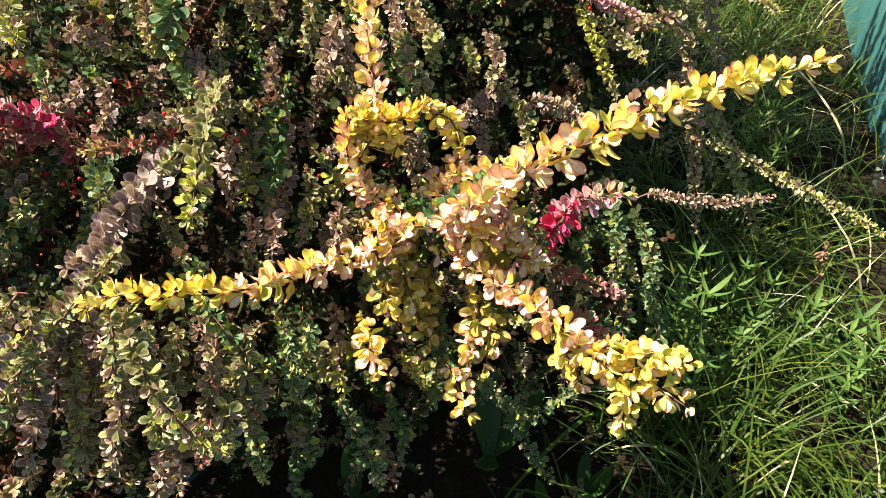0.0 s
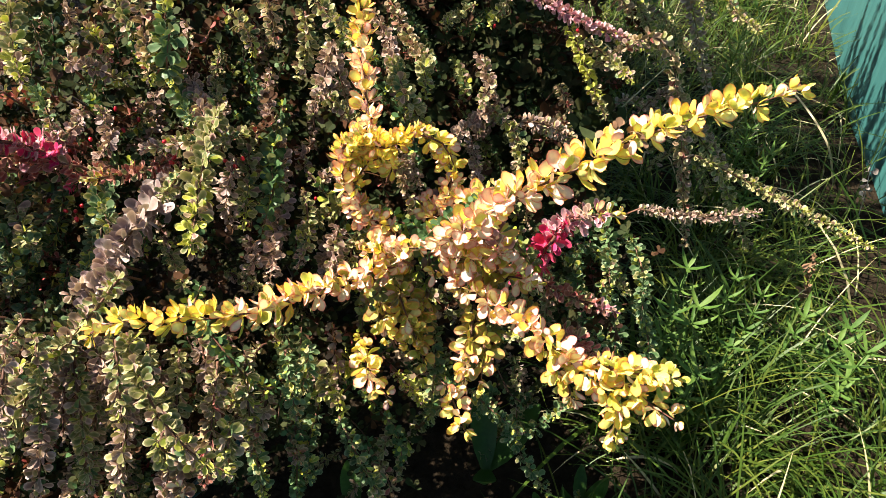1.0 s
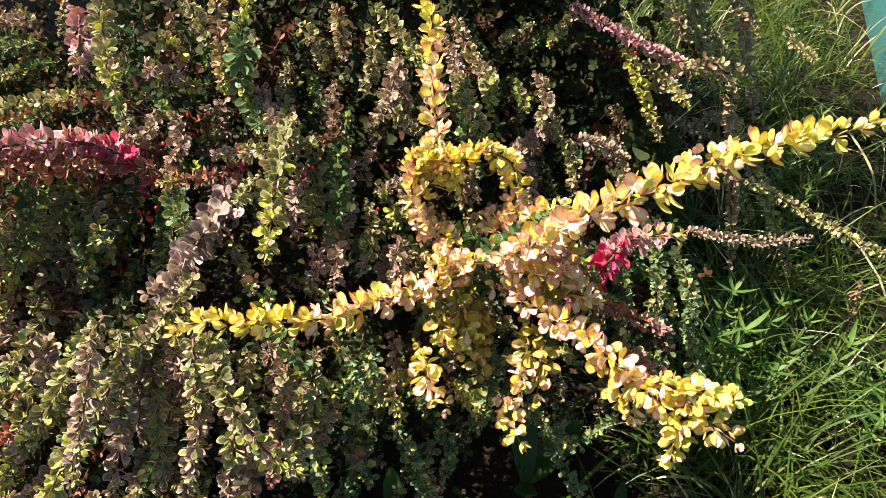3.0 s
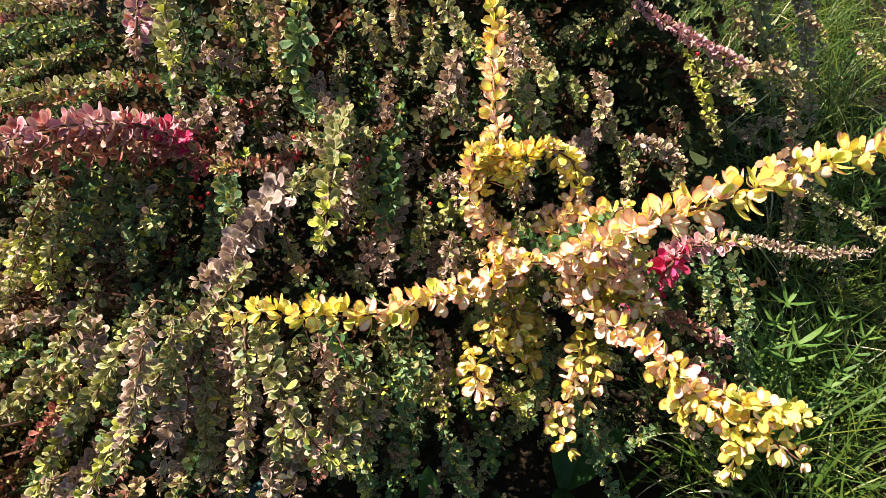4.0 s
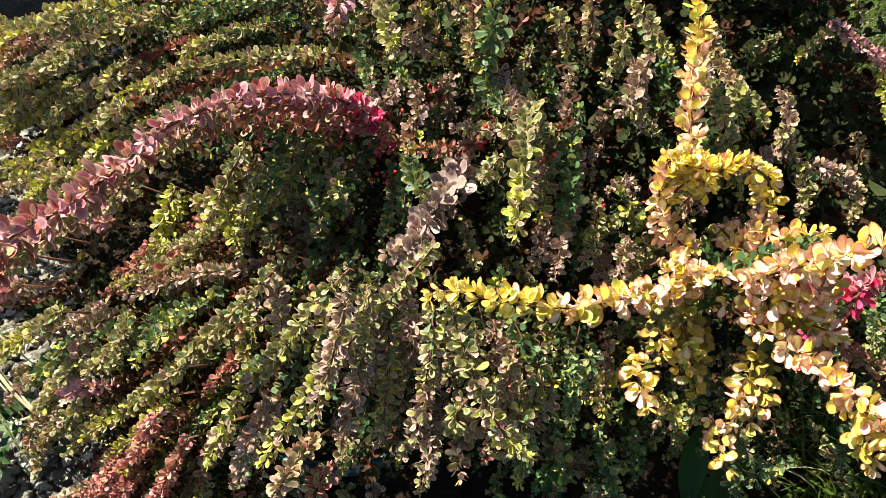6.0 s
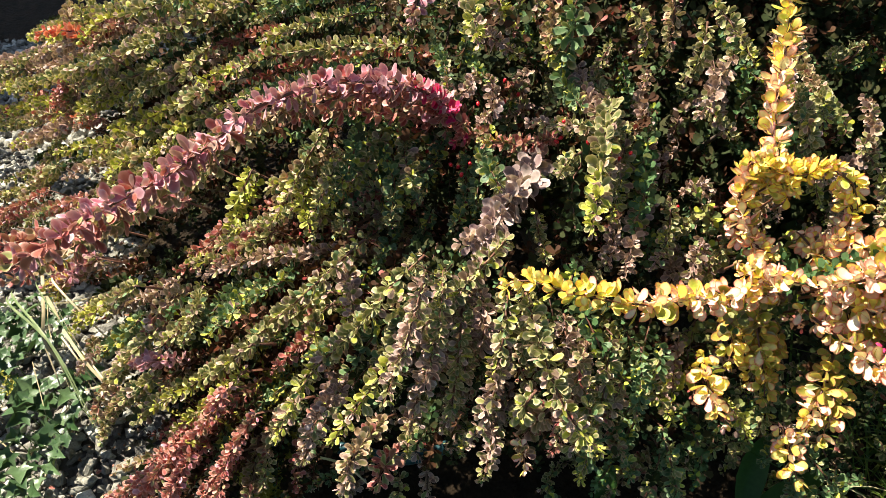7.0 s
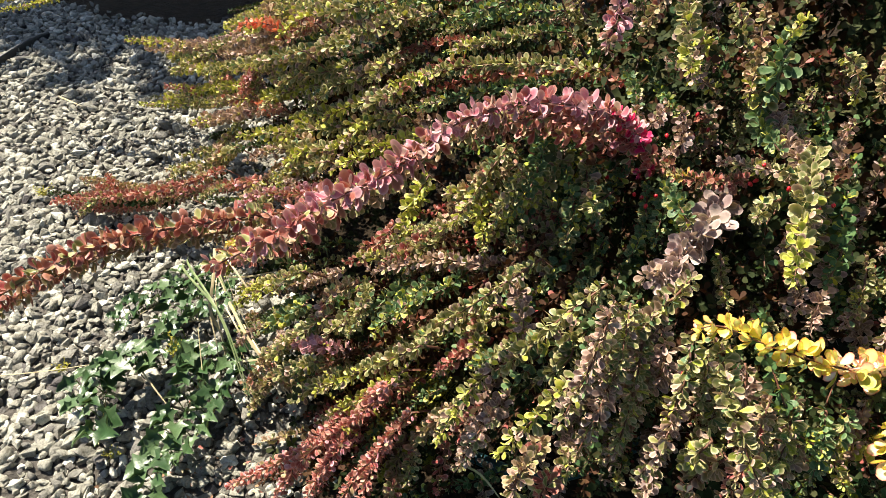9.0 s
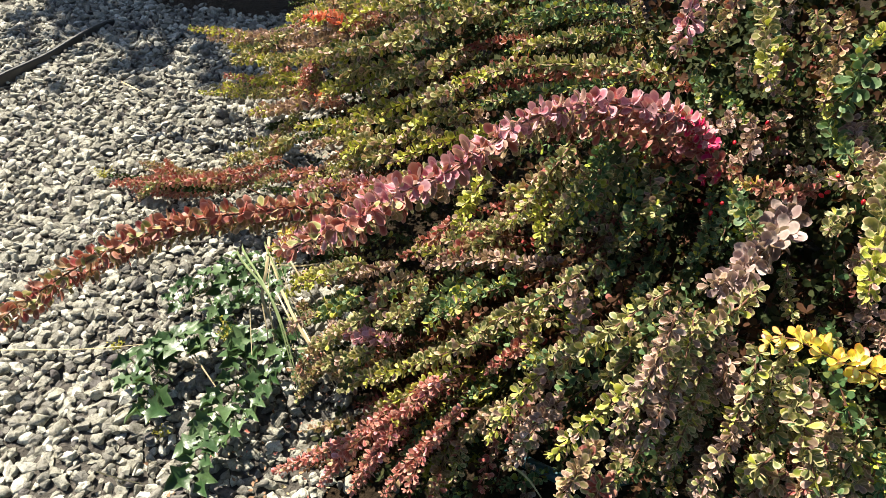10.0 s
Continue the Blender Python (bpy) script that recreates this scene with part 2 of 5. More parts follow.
    f = (tf[None] + np.arange(n)[:, None, None] * len(tv)).reshape(-1, tf.shape[1])
    return v.reshape(-1, 3), f, np.tile(tr, n)


def curve(points, step):
    """A smooth line through points, cut into even steps: places and directions."""
    p = np.asarray(points, float)
    p = np.vstack([2 * p[0] - p[1], p, 2 * p[-1] - p[-2]])
    line = []
    for k in range(1, len(p) - 2):
        t = np.linspace(0, 1, 24, endpoint=False)[:, None]
        a, b, c, d = p[k - 1:k + 3]
        line.append(0.5 * (2 * b + (c - a) * t + (2 * a - 5 * b + 4 * c - d) * t ** 2 + (3 * b - a - 3 * c + d) * t ** 3))
    line = np.vstack(line + [p[-2][None]])
    run = np.concatenate([[0], np.cumsum(np.linalg.norm(np.diff(line, axis=0), axis=1))])
    n = max(3, int(run[-1] / step))
    at = np.linspace(0, run[-1], n)
    place = np.stack([np.interp(at, run, line[:, k]) for k in range(3)], 1)
    return place, unit(np.gradient(place, axis=0))


def tube(place, way, radius, sides=5):
    """A tapering stem round a line: vertices and faces."""
    mean = np.abs(np.asarray(way).mean(0))
    a = unit(np.cross(way, np.eye(3)[int(np.argmin(mean))]))
    b = np.cross(way, a)
    turn = np.arange(sides) * 2 * math.pi / sides
    r = np.asarray(radius)[:, None, None]
    v = place[:, None] + r * (np.cos(turn)[None, :, None] * a[:, None] + np.sin(turn)[None, :, None] * b[:, None])
    f = [(k * sides + s, k * sides + (s + 1) % sides, (k + 1) * sides + (s + 1) % sides, (k + 1) * sides + s)
         for k in range(len(place) - 1) for s in range(sides)]
    return v.reshape(-1, 3), f


class Pile:
    """Collects geometry for one mesh."""

    def __init__(self):
        self.v, self.f, self.s, self.r, self.n = [], [], [], [], 0

    def add(self, v, f, slot=0, rim=None):
        f = np.asarray(f) + self.n
        self.v.append(v)
        self.f += f.tolist()
        self.s.append(np.full(len(f), slot) if np.isscalar(slot) else np.asarray(slot))
        self.r.append(np.zeros(len(v)) if rim is None else rim)
        self.n += len(v)

    def mesh(self, name, mats, smooth=True):
        return mesh_of(name, np.vstack(self.v), self.f, mats, np.concatenate(self.s), np.concatenate(self.r), smooth)


# ---- ground ----
def ground_height(x, y):
    return 0.012 * np.sin(3.1 * x + 0.7) * np.cos(2.3 * y) - 0.014


def ground_sheet():
    bm = bmesh.new()
    bmesh.ops.create_grid(bm, x_segments=140, y_segments=140, size=1.0)
    for v in bm.verts:
        x, y = (math.copysign(abs(c) ** 3 * 300 + abs(c) * 4, c) for c in v.co.xy)
        v.co = (x - 0.5, y + 0.8, 0)
        v.co.z = float(ground_height(v.co.x, v.co.y)) - 0.03 * min(1.0, max(0.0, math.hypot(x, y) - 2.0))
    me = bpy.data.meshes.new("ground")
    bm.to_mesh(me)
    bm.free()
    me.materials.append(SOIL)
    return tagged(new("ground", me), "dark bare soil of a garden bed", "ground", kind="structure")


ground = ground_sheet()


def gravel_edge(y):
    """Where the stones end under the shrub."""
    return -0.86 - 0.04 * np.sin(9 * y) - 0.78 * np.clip(y - 0.3, 0, 1.1) - 0.2 * np.clip(y - 1.4, 0, 3)


def gravel_end(x):
    """Where the stones give way to bare soil on the far side."""
    return 1.48 + 0.55 * np.clip(x + 2.8, 0, 2) + 0.03 * np.sin(8 * x)


def stone_shapes(count):
    """Worn broken stones: a hull of points, one or two sides knocked flat."""
    shapes = []
    for k in range(count):
        n = 18 if k % 2 else 14
        p = unit(RNG.normal(size=(n, 3))) * RNG.uniform(0.82, 1.04, (n, 1))
        for c in range(RNG.integers(1, 4)):
            d = unit(RNG.normal(size=3))
            over = np.maximum(p @ d - RNG.uniform(0.45, 0.7), 0)
            p = p - over[:, None] * d * 0.9
        p = p * np.array((1.12, RNG.uniform(0.66, 0.95), RNG.uniform(0.42, 0.68)))
        bm = bmesh.new()
        for q in p:
            bm.verts.new(q)
        bmesh.ops.convex_hull(bm, input=bm.verts)
        bmesh.ops.delete(bm, geom=[v for v in bm.verts if not v.link_faces], context="VERTS")
        bm.verts.index_update()
        shapes.append((np.array([v.co[:] for v in bm.verts]), np.array([[v.index for v in f.verts] for f in bm.faces])))
        bm.free()
    return shapes


def turns(n, tip=0.5):
    """Random rotations: any heading, some tilt."""
    head, lean, side = RNG.uniform(0, 2 * math.pi, n), RNG.normal(0, tip, n), RNG.normal(0, tip, n)
    return np.array([Euler((a, b, c)).to_matrix() for a, b, c in zip(lean, side, head)])


def gravel():
    bed = bpy.data.meshes.new("gravel")
    xs, ys = np.linspace(-9.0, -0.75, 60), np.linspace(0.0, 1.0, 60)
    rows = [(x, -4.0 + v * (float(gravel_end(x)) + 4.0)) for v in ys for x in xs]
    verts = [(min(x, float(gravel_edge(y))), y, float(ground_height(x, y)) + 0.006) for x, y in rows]
    faces = [(r * 60 + c, r * 60 + c + 1, r * 60 + c + 61, r * 60 + c + 60) for r in range(59) for c in range(59)]
    bed.from_pydata(verts, [], faces)
    bed.materials.append(GRIT)
    ob = tagged(new("gravel", bed), "pale crushed limestone gravel path", "gravel", kind="structure")
    shapes = stone_shapes(24)
    step = 0.0172
    gx, gy = np.meshgrid(np.arange(-4.4, -0.6, step), np.arange(-0.5, 3.2, step * 0.9))
    x = gx.ravel() + RNG.normal(0, 0.006, gx.size)
    y = gy.ravel() + RNG.normal(0, 0.006, gx.size)
    keep = (x < gravel_edge(y) + RNG.normal(0, 0.05, x.size)) & (y < gravel_end(x) + np.abs(RNG.normal(0, 0.05, x.size)) - 0.02) & (((x > -3.35) & (y > -0.1) & (y < 2.3)) | (RNG.random(x.size) < 0.45))
    x, y = x[keep], y[keep]
    n = len(x)
    size = np.clip(RNG.lognormal(math.log(0.0142), 0.30, n), 0.008, 0.030)
    z = ground_height(x, y) + 0.008 + RNG.uniform(-0.004, 0.009, n)
    rot, pick = turns(n, 0.38), RNG.integers(0, len(shapes), n)
    near = (x > -1.55) & (y > 0.10) & (y < 0.52)
    chosen = set(np.flatnonzero(near)[:300].tolist())
    rest, counts = Pile(), []
    for s, (sv, sf) in enumerate(shapes):
        idx = np.array([k for k in np.flatnonzero(pick == s) if k not in chosen])
        v = np.einsum("nij,vj->nvi", rot[idx], sv) * size[idx, None, None] + np.stack([x, y, z], 1)[idx][:, None]
        counts.append((s, len(idx) * len(sf)))
        rest.add(v.reshape(-1, 3), (sf[None] + np.arange(len(idx))[:, None, None] * len(sv)).reshape(-1, 3))
    pebbles = rest.mesh("stones", [STONE], False)
    rounded = RNG.random(len(shapes)) < 0.25
    pebbles.polygons.foreach_set("use_smooth", np.concatenate([np.full(c, rounded[s]) for s, c in counts]))
    part("stones", pebbles, ob, kind="stuff")
    data = [mesh_of("stone", sv, sf, [STONE], smooth=bool(rounded[s])) for s, (sv, sf) in enumerate(shapes)]
    for k in chosen:
        o = part("stone", data[pick[k]], ob)
        o.matrix_basis = Matrix.LocRotScale((x[k], y[k], z[k]), Matrix(rot[k].tolist()).to_quaternion(), (size[k],) * 3)


gravel()


def garden_edging():
    place, way = curve([(-2.70, -0.6, 0.012), (-2.74, 0.75, 0.014), (-2.80, 1.10, 0.012), (-2.83, 1.26, 0.004), (-2.87, 1.45, -0.03)], 0.06)
    v, f = [], []
    for k, (p, w) in enumerate(zip(place, way)):
        s = np.array((-w[1], w[0], 0)) * 0.006
        for sx, sz in ((-1, -0.03), (1, -0.03), (1, 0.018), (0.6, 0.023), (-0.6, 0.023), (-1, 0.018)):
            v.append(p - s * sx + (0, 0, sz + 0.004 * math.sin(k * 0.9)))
        if k:
            a = (k - 1) * 6
            f += [(a + c, a + (c + 1) % 6, a + 6 + (c + 1) % 6, a + 6 + c) for c in range(6)]
    f += [tuple(range(6)), tuple(range(len(v) - 6, len(v)))[::-1]]
    tagged(new("garden_edging", mesh_of("garden_edging", v, f, [EDGING], smooth=False)), "black plastic edging strip set in the gravel", "edging")


garden_edging()


def teal_wall():
    """A painted wall at the lawn's far side; its foot stands in the grass."""
    bm = bmesh.new()
    line = [(0.74, -1.6), (0.82, -0.6), (0.92, 0.3), (1.00, 0.9), (1.05, 1.2), (1.105, 1.45), (1.18, 1.8), (1.32, 2.25), (1.52, 2.9), (1.77, 3.8)]
    place, way = curve([(x, y, 0) for x, y in line], 0.08)
    rings = []
    for p, w in zip(place, way):
        s = np.array((w[1], -w[0], 0))
        rings.append([bm.verts.new(p + s * d + (0, 0, z)) for d, z in ((0, -0.1), (0.0, 0.5), (0.0, 1.19), (0.01, 1.2), (0.11, 1.2), (0.12, 1.19), (0.12, -0.1))])
    for a, b in zip(rings, rings[1:]):
        for k in range(6):
            bm.faces.new((a[k], a[k + 1], b[k + 1], b[k]))
    bm.faces.new(rings[0][::-1])
    bm.faces.new(rings[-1])
    bmesh.ops.recalc_face_normals(bm, faces=bm.faces)
    me = bpy.data.meshes.new("wall_east")
    bm.to_mesh(me)
    bm.free()
    me.materials.append(TEAL)
    tagged(new("wall_east", me), "teal painted garden wall beside the grass", "wall", kind="structure")


teal_wall()


# ---- the barberry ----
bush = thing("barberry_bush", "mounded barberry shrub in autumn colours, shoots trailing onto gravel", "shrub", (-0.35, 1.25, 0))
HEART = np.array((-0.35, 1.25, 0.0))
to_bush = bush.matrix_world.inverted()
inner, twigs = Pile(), Pile()


LIGHT = unit((-0.40, 0.05, 0.85))


def leafing(place, way, size, first, last, per_node=5, rise=0.32, turn_at=0.60, cup=0.80):
    """Rosettes of leaves at the nodes of a shoot, opening outwards and to the light, each with one larger leaf below it:
    places, directions, faces, sizes and palette slots."""
    n = len(place)
    a = unit(np.cross(way, RNG.normal(size=3) * 0.2 + (0.3, 0.2, 1.0)))
    b = np.cross(way, a)
    turn = (np.arange(n) * 2.4 + RNG.normal(0, 0.3, n))[:, None]
    out = np.cos(turn) * a + np.sin(turn) * b
    tip = (np.arange(n) / max(1, n - 1) > 0.94)[:, None]
    axis = unit(out * 0.72 + way * 0.62 + rise * LIGHT + RNG.normal(0, 0.14, (n, 3)))
    axis = np.where(tip, unit(way + 0.35 * out), axis)
    e1 = unit(np.cross(axis, way + RNG.normal(0, 0.2, (n, 3))))
    e2 = np.cross(axis, e1)
    k = np.repeat(np.arange(n), per_node)
    j = np.tile(np.arange(per_node), n)
    m = len(k)
    t = k / max(1, n - 1)
    low = (j == per_node - 1)[:, None]
    spin = (j * 2 * math.pi / max(1, per_node - 1) + k * 1.3 + RNG.normal(0, 0.28, m))[:, None]
    ray = np.cos(spin) * e1[k] + np.sin(spin) * e2[k]
    ray = np.where(low, unit(out[k] - axis[k] * (out[k] * axis[k]).sum(1, keepdims=True) + 0.3 * way[k]), ray)
    wide = np.clip(RNG.normal(cup, 0.22, m), 0.35, 1.45)[:, None] + 0.45 * low
    along = unit(axis[k] * np.cos(wide) + ray * np.sin(wide) + RNG.normal(0, 0.10, (m, 3)))
    face = axis[k] * np.sin(wide) - ray * np.cos(wide) + RNG.normal(0, 0.16, (m, 3))
    s = size * np.clip(RNG.normal(1.0, 0.16, m), 0.6, 1.25) * (0.82 + 0.30 * np.sin(math.pi * np.clip(t, 0, 1) ** 0.8)) * np.where(low[:, 0], 1.12, 1.0) * np.where(t > 0.92, 0.8, 1.0)
    at = place[k] + out[k] * (0.001 + 0.07 * size) + along * 0.10 * size
    main = np.where(RNG.random(m) < np.clip((t - turn_at) * 2.3, 0, 0.95), last, first)
    slot = np.array([PALETTE.index(c if RNG.random() < 0.62 else COMPANY[c][RNG.integers(0, len(COMPANY[c]))]) for c in main])
    return at, along, face, s, slot


def stem_mesh(points, size):
    place, way = curve(points, 0.012)
    radius = np.linspace(0.0021, 0.0008, len(place)) * (0.6 + 20 * size)
    tail = place[0] + unit(unit(HEART - place[0]) + (0, 0.5, -0.9)) * 0.05
    v, f = tube(np.vstack([tail[None], place]), np.vstack([way[:1], way]), np.concatenate([[0.0024], radius]))
    return mesh_of("shoot", v - HEART, f, [TWIG])


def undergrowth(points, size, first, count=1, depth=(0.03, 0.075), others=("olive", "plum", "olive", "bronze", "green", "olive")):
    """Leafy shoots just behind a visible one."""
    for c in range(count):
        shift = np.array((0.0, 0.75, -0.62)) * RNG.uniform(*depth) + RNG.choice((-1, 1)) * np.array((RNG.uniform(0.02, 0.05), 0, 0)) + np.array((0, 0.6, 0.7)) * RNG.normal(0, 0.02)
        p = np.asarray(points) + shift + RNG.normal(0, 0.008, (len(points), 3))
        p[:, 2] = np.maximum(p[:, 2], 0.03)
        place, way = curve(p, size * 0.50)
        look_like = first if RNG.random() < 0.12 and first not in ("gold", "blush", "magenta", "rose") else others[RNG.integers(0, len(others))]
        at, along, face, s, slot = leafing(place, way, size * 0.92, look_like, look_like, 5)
        form = LEAF_MASS if look_like in ("inner", "shade_umber") or depth[0] > 0.045 or depth[1] < 0.02 else LEAF_DEEP
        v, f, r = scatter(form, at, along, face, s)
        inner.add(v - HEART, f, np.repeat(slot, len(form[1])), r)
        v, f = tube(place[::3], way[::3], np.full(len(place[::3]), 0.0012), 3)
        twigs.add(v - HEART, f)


def side_twigs(points, size, first, last, count):
    """Short twigs that fork off a trailing shoot."""
    place, way = curve(points, 0.01)
    for c in range(count):
        k = int(RNG.uniform(0.12, 0.85) * (len(place) - 1))
        side = unit(np.cross(way[k], (0.1, -0.3, 1.0))) * RNG.choice((-1, 1))
        go = unit(way[k] + side * RNG.uniform(0.35, 0.8) + (0, 0, RNG.uniform(-0.15, 0.2))) * RNG.uniform(0.05, 0.11)
        p = place[k]
        line, lway = curve([p, p + go * 0.5 + (0, 0, 0.008), p + go], size * 0.42)
        kind = last if RNG.random() < 0.4 else (first, "plum", "olive", "bronze")[RNG.integers(0, 4)]
        at, along, face, s, slot = leafing(line, lway, size * 0.85, kind, kind, 5)
        v, f, r = scatter(LEAF_DEEP, at, along, face, s)
        inner.add(v - HEART, f, np.repeat(slot, len(LEAF_DEEP[1])), r)
        v, f = tube(line[::2], lway[::2], np.full(len(line[::2]), 0.001), 3)
        twigs.add(v - HEART, f)


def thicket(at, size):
    """Rosettes that fill the inside of the shrub, their shade put into dark tones."""
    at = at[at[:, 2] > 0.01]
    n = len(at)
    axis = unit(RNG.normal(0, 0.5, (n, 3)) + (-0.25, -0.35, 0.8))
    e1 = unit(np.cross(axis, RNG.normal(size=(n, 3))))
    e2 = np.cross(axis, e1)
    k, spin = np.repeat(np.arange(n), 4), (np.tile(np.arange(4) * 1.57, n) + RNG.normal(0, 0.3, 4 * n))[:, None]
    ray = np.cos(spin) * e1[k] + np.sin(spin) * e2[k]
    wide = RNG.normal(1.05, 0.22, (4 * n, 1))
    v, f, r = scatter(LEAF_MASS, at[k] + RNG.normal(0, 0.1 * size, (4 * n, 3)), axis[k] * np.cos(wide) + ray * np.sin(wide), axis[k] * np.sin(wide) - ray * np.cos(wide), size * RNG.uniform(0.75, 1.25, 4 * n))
    kinds = np.where(RNG.random(n) < 0.72, PALETTE.index("inner"), PALETTE.index("shade_umber"))
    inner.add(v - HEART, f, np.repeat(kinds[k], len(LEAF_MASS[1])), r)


LABELS = {"gold": "golden yellow", "blush": "peach-pink", "olivegold": "olive-gold", "olive": "dull olive", "plum": "greyish plum", "mauve": "pale grey-mauve", "lime": "yellow-green",
          "green": "dark green", "rose": "rose-pink", "coral": "coral-red", "rust": "rust-red", "bronze": "bronze", "magenta": "bright crimson", "flame": "bright orange-red"}


def shoot(first, last, size, *points):
    """A leafy shoot through points, from its foot to its tip."""
    far = points[-1][0] < -1.0 and len(points) < 5
    size *= 0.61 if far else 0.595
    if far:
        side_twigs(points, size * 0.9, first, last, 3)
    place, way = curve(points, size * (0.28 if size > 0.0184 else 0.34))
    label = f"shoot with {LABELS[first]} leaves" if first == last else f"shoot with {LABELS[first]} leaves, {LABELS[last]} at the tip"
    stem = part("shoot", stem_mesh(points, size), bush, label)
    at, along, face, s, slot = leafing(place, way, size * 0.95, first, last, 5)
    v, f, r = scatter(LEAF_NEAR if size > 0.0160 else LEAF_FAR, at, along, face, s)
    faces_each = len(f) // len(at)
    used = sorted(set(slot.tolist()))
    mats = [LEAF[PALETTE[k]] for k in used]
    slots = np.repeat([used.index(k) for k in slot], faces_each)
    part("leaves", mesh_of("leaves", v - HEART, f, mats, slots, r), stem, kind="stuff")
    if points[0][0] < 0.3 and len(points) < 7 and size < 0.0184:
        # Deeper rows take darker palettes: shade put into the leaf colours.
        if points[-1][0] < -1.0:
            undergrowth(points, size * 0.85, first, 1, (0.04, 0.07), ("green", "shade_umber", "plum", "inner", "bronze", "rust"))
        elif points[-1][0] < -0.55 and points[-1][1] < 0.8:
            undergrowth(points, size, first, 1, (0.035, 0.07), ("green", "rust", "shade_umber", "green", "bronze", "shade_umber"))
            undergrowth(points, size * 0.9, first, 1, (0.07, 0.11), ("shade_umber", "shade_umber", "rust", "inner", "green", "shade_umber"))
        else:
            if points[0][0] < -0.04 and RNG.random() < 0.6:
                undergrowth(points, size * 0.9, first, 1, (0.05, 0.09), ("green", "plum", "green", "inner", "shade_umber", "inner"))
            undergrowth(points, size * 0.9, first, 1, (0.09, 0.15), ("inner", "shade_umber", "shade_umber", "inner", "green", "inner"))
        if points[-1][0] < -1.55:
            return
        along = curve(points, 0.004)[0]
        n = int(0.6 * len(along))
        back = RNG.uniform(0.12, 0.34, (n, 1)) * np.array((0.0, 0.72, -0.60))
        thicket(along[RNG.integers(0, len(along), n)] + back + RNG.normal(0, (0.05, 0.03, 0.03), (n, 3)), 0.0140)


single = {}


def gold_bough(first, last, size, *points):
    """A near bough, many of whose leaves are objects of their own."""
    size *= 0.70
    place, way = curve(points, size * 0.42)
    stem = part("bough", stem_mesh(points, size), bush, f"bough with {LABELS[first]} leaves turning {LABELS[last]}")
    at, along, face, s, slot = leafing(place, way, size * 1.04, first, last, 6, 0.50, 0.38, 0.70)
    apart = RNG.random(len(at)) < (0.22 if len(points) > 5 else 0.0)
    along = unit(along)
    across = unit(np.cross(along, face))
    face = np.cross(across, along)
    for k in np.flatnonzero(apart):
        key = (slot[k], RNG.integers(0, 3))
        if key not in single:
            tv, tf, tr = LEAF_NEAR
            single[key] = mesh_of("leaf", tv * ((1.0, 1.08, 0.93)[key[1]], 1.0, (1.0, 0.5, 1.6)[key[1]]), tf, [LEAF[PALETTE[key[0]]]], rim=tr)
        leaf = part("leaf", single[key], stem)
        turn = Matrix((across[k], along[k], face[k])).transposed()
        leaf.matrix_basis = Matrix.LocRotScale(Vector(at[k] - HEART), turn.to_quaternion(), (s[k],) * 3)
    rest = ~apart
    v, f, r = scatter(LEAF_NEAR, at[rest], along[rest], face[rest], s[rest])
    used = sorted(set(slot.tolist()))
    part("leaves", mesh_of("leaves", v - HEART, f, [LEAF[PALETTE[k]] for k in used], np.repeat([used.index(k) for k in slot[rest]], len(LEAF_NEAR[1])), r), stem, kind="stuff")
    if first not in ("gold",):
        undergrowth(points[:3], 0.012, "olive", 1, (0.06, 0.1))


gold_bough("blush", "gold", 0.023, (-0.028, 0.636, 0.555), (-0.090, 0.592, 0.575), (-0.142, 0.528, 0.611), (-0.190, 0.482, 0.634), (-0.260, 0.457, 0.651), (-0.310, 0.450, 0.660), (-0.328, 0.436, 0.660))
gold_bough("blush", "gold", 0.023, (-0.060, 0.733, 0.626), (-0.081, 0.751, 0.687), (-0.089, 0.804, 0.724), (-0.092, 0.852, 0.762), (-0.097, 0.899, 0.808), (-0.102, 0.927, 0.855))
gold_bough("blush", "gold", 0.024, (-0.002, 0.618, 0.592), (0.049, 0.565, 0.683), (0.091, 0.533, 0.743), (0.139, 0.518, 0.783), (0.188, 0.524, 0.809), (0.236, 0.530, 0.825), (0.282, 0.531, 0.837), (0.319, 0.533, 0.849))
gold_bough("blush", "gold", 0.023, (-0.004, 0.628, 0.545), (0.044, 0.587, 0.546), (0.100, 0.523, 0.561), (0.145, 0.475, 0.554), (0.184, 0.447, 0.542), (0.195, 0.433, 0.510), (0.196, 0.432, 0.461))
gold_bough("gold", "gold", 0.021, (0.163, 0.473, 0.556), (0.200, 0.453, 0.563), (0.249, 0.440, 0.569))
gold_bough("gold", "blush", 0.021, (0.204, 0.455, 0.540), (0.225, 0.435, 0.532), (0.249, 0.417, 0.527))
gold_bough("gold", "blush", 0.021, (0.118, 0.500, 0.544), (0.141, 0.474, 0.527), (0.150, 0.459, 0.505))
gold_bough("blush", "gold", 0.020, (-0.052, 0.658, 0.581), (-0.091, 0.661, 0.621), (-0.111, 0.676, 0.662), (-0.097, 0.696, 0.686), (-0.054, 0.704, 0.689), (-0.017, 0.722, 0.694))
gold_bough("gold", "gold", 0.020, (-0.077, 0.699, 0.689), (-0.053, 0.693, 0.687), (-0.030, 0.709, 0.693))
gold_bough("gold", "gold", 0.020, (-0.102, 0.685, 0.663), (-0.096, 0.692, 0.689), (-0.076, 0.700, 0.696))
gold_bough("gold", "gold", 0.019, (-0.023, 0.715, 0.693), (0.010, 0.713, 0.677), (0.024, 0.699, 0.649))
gold_bough("gold", "gold", 0.019, (-0.114, 0.689, 0.681), (-0.105, 0.696, 0.696), (-0.079, 0.704, 0.702))
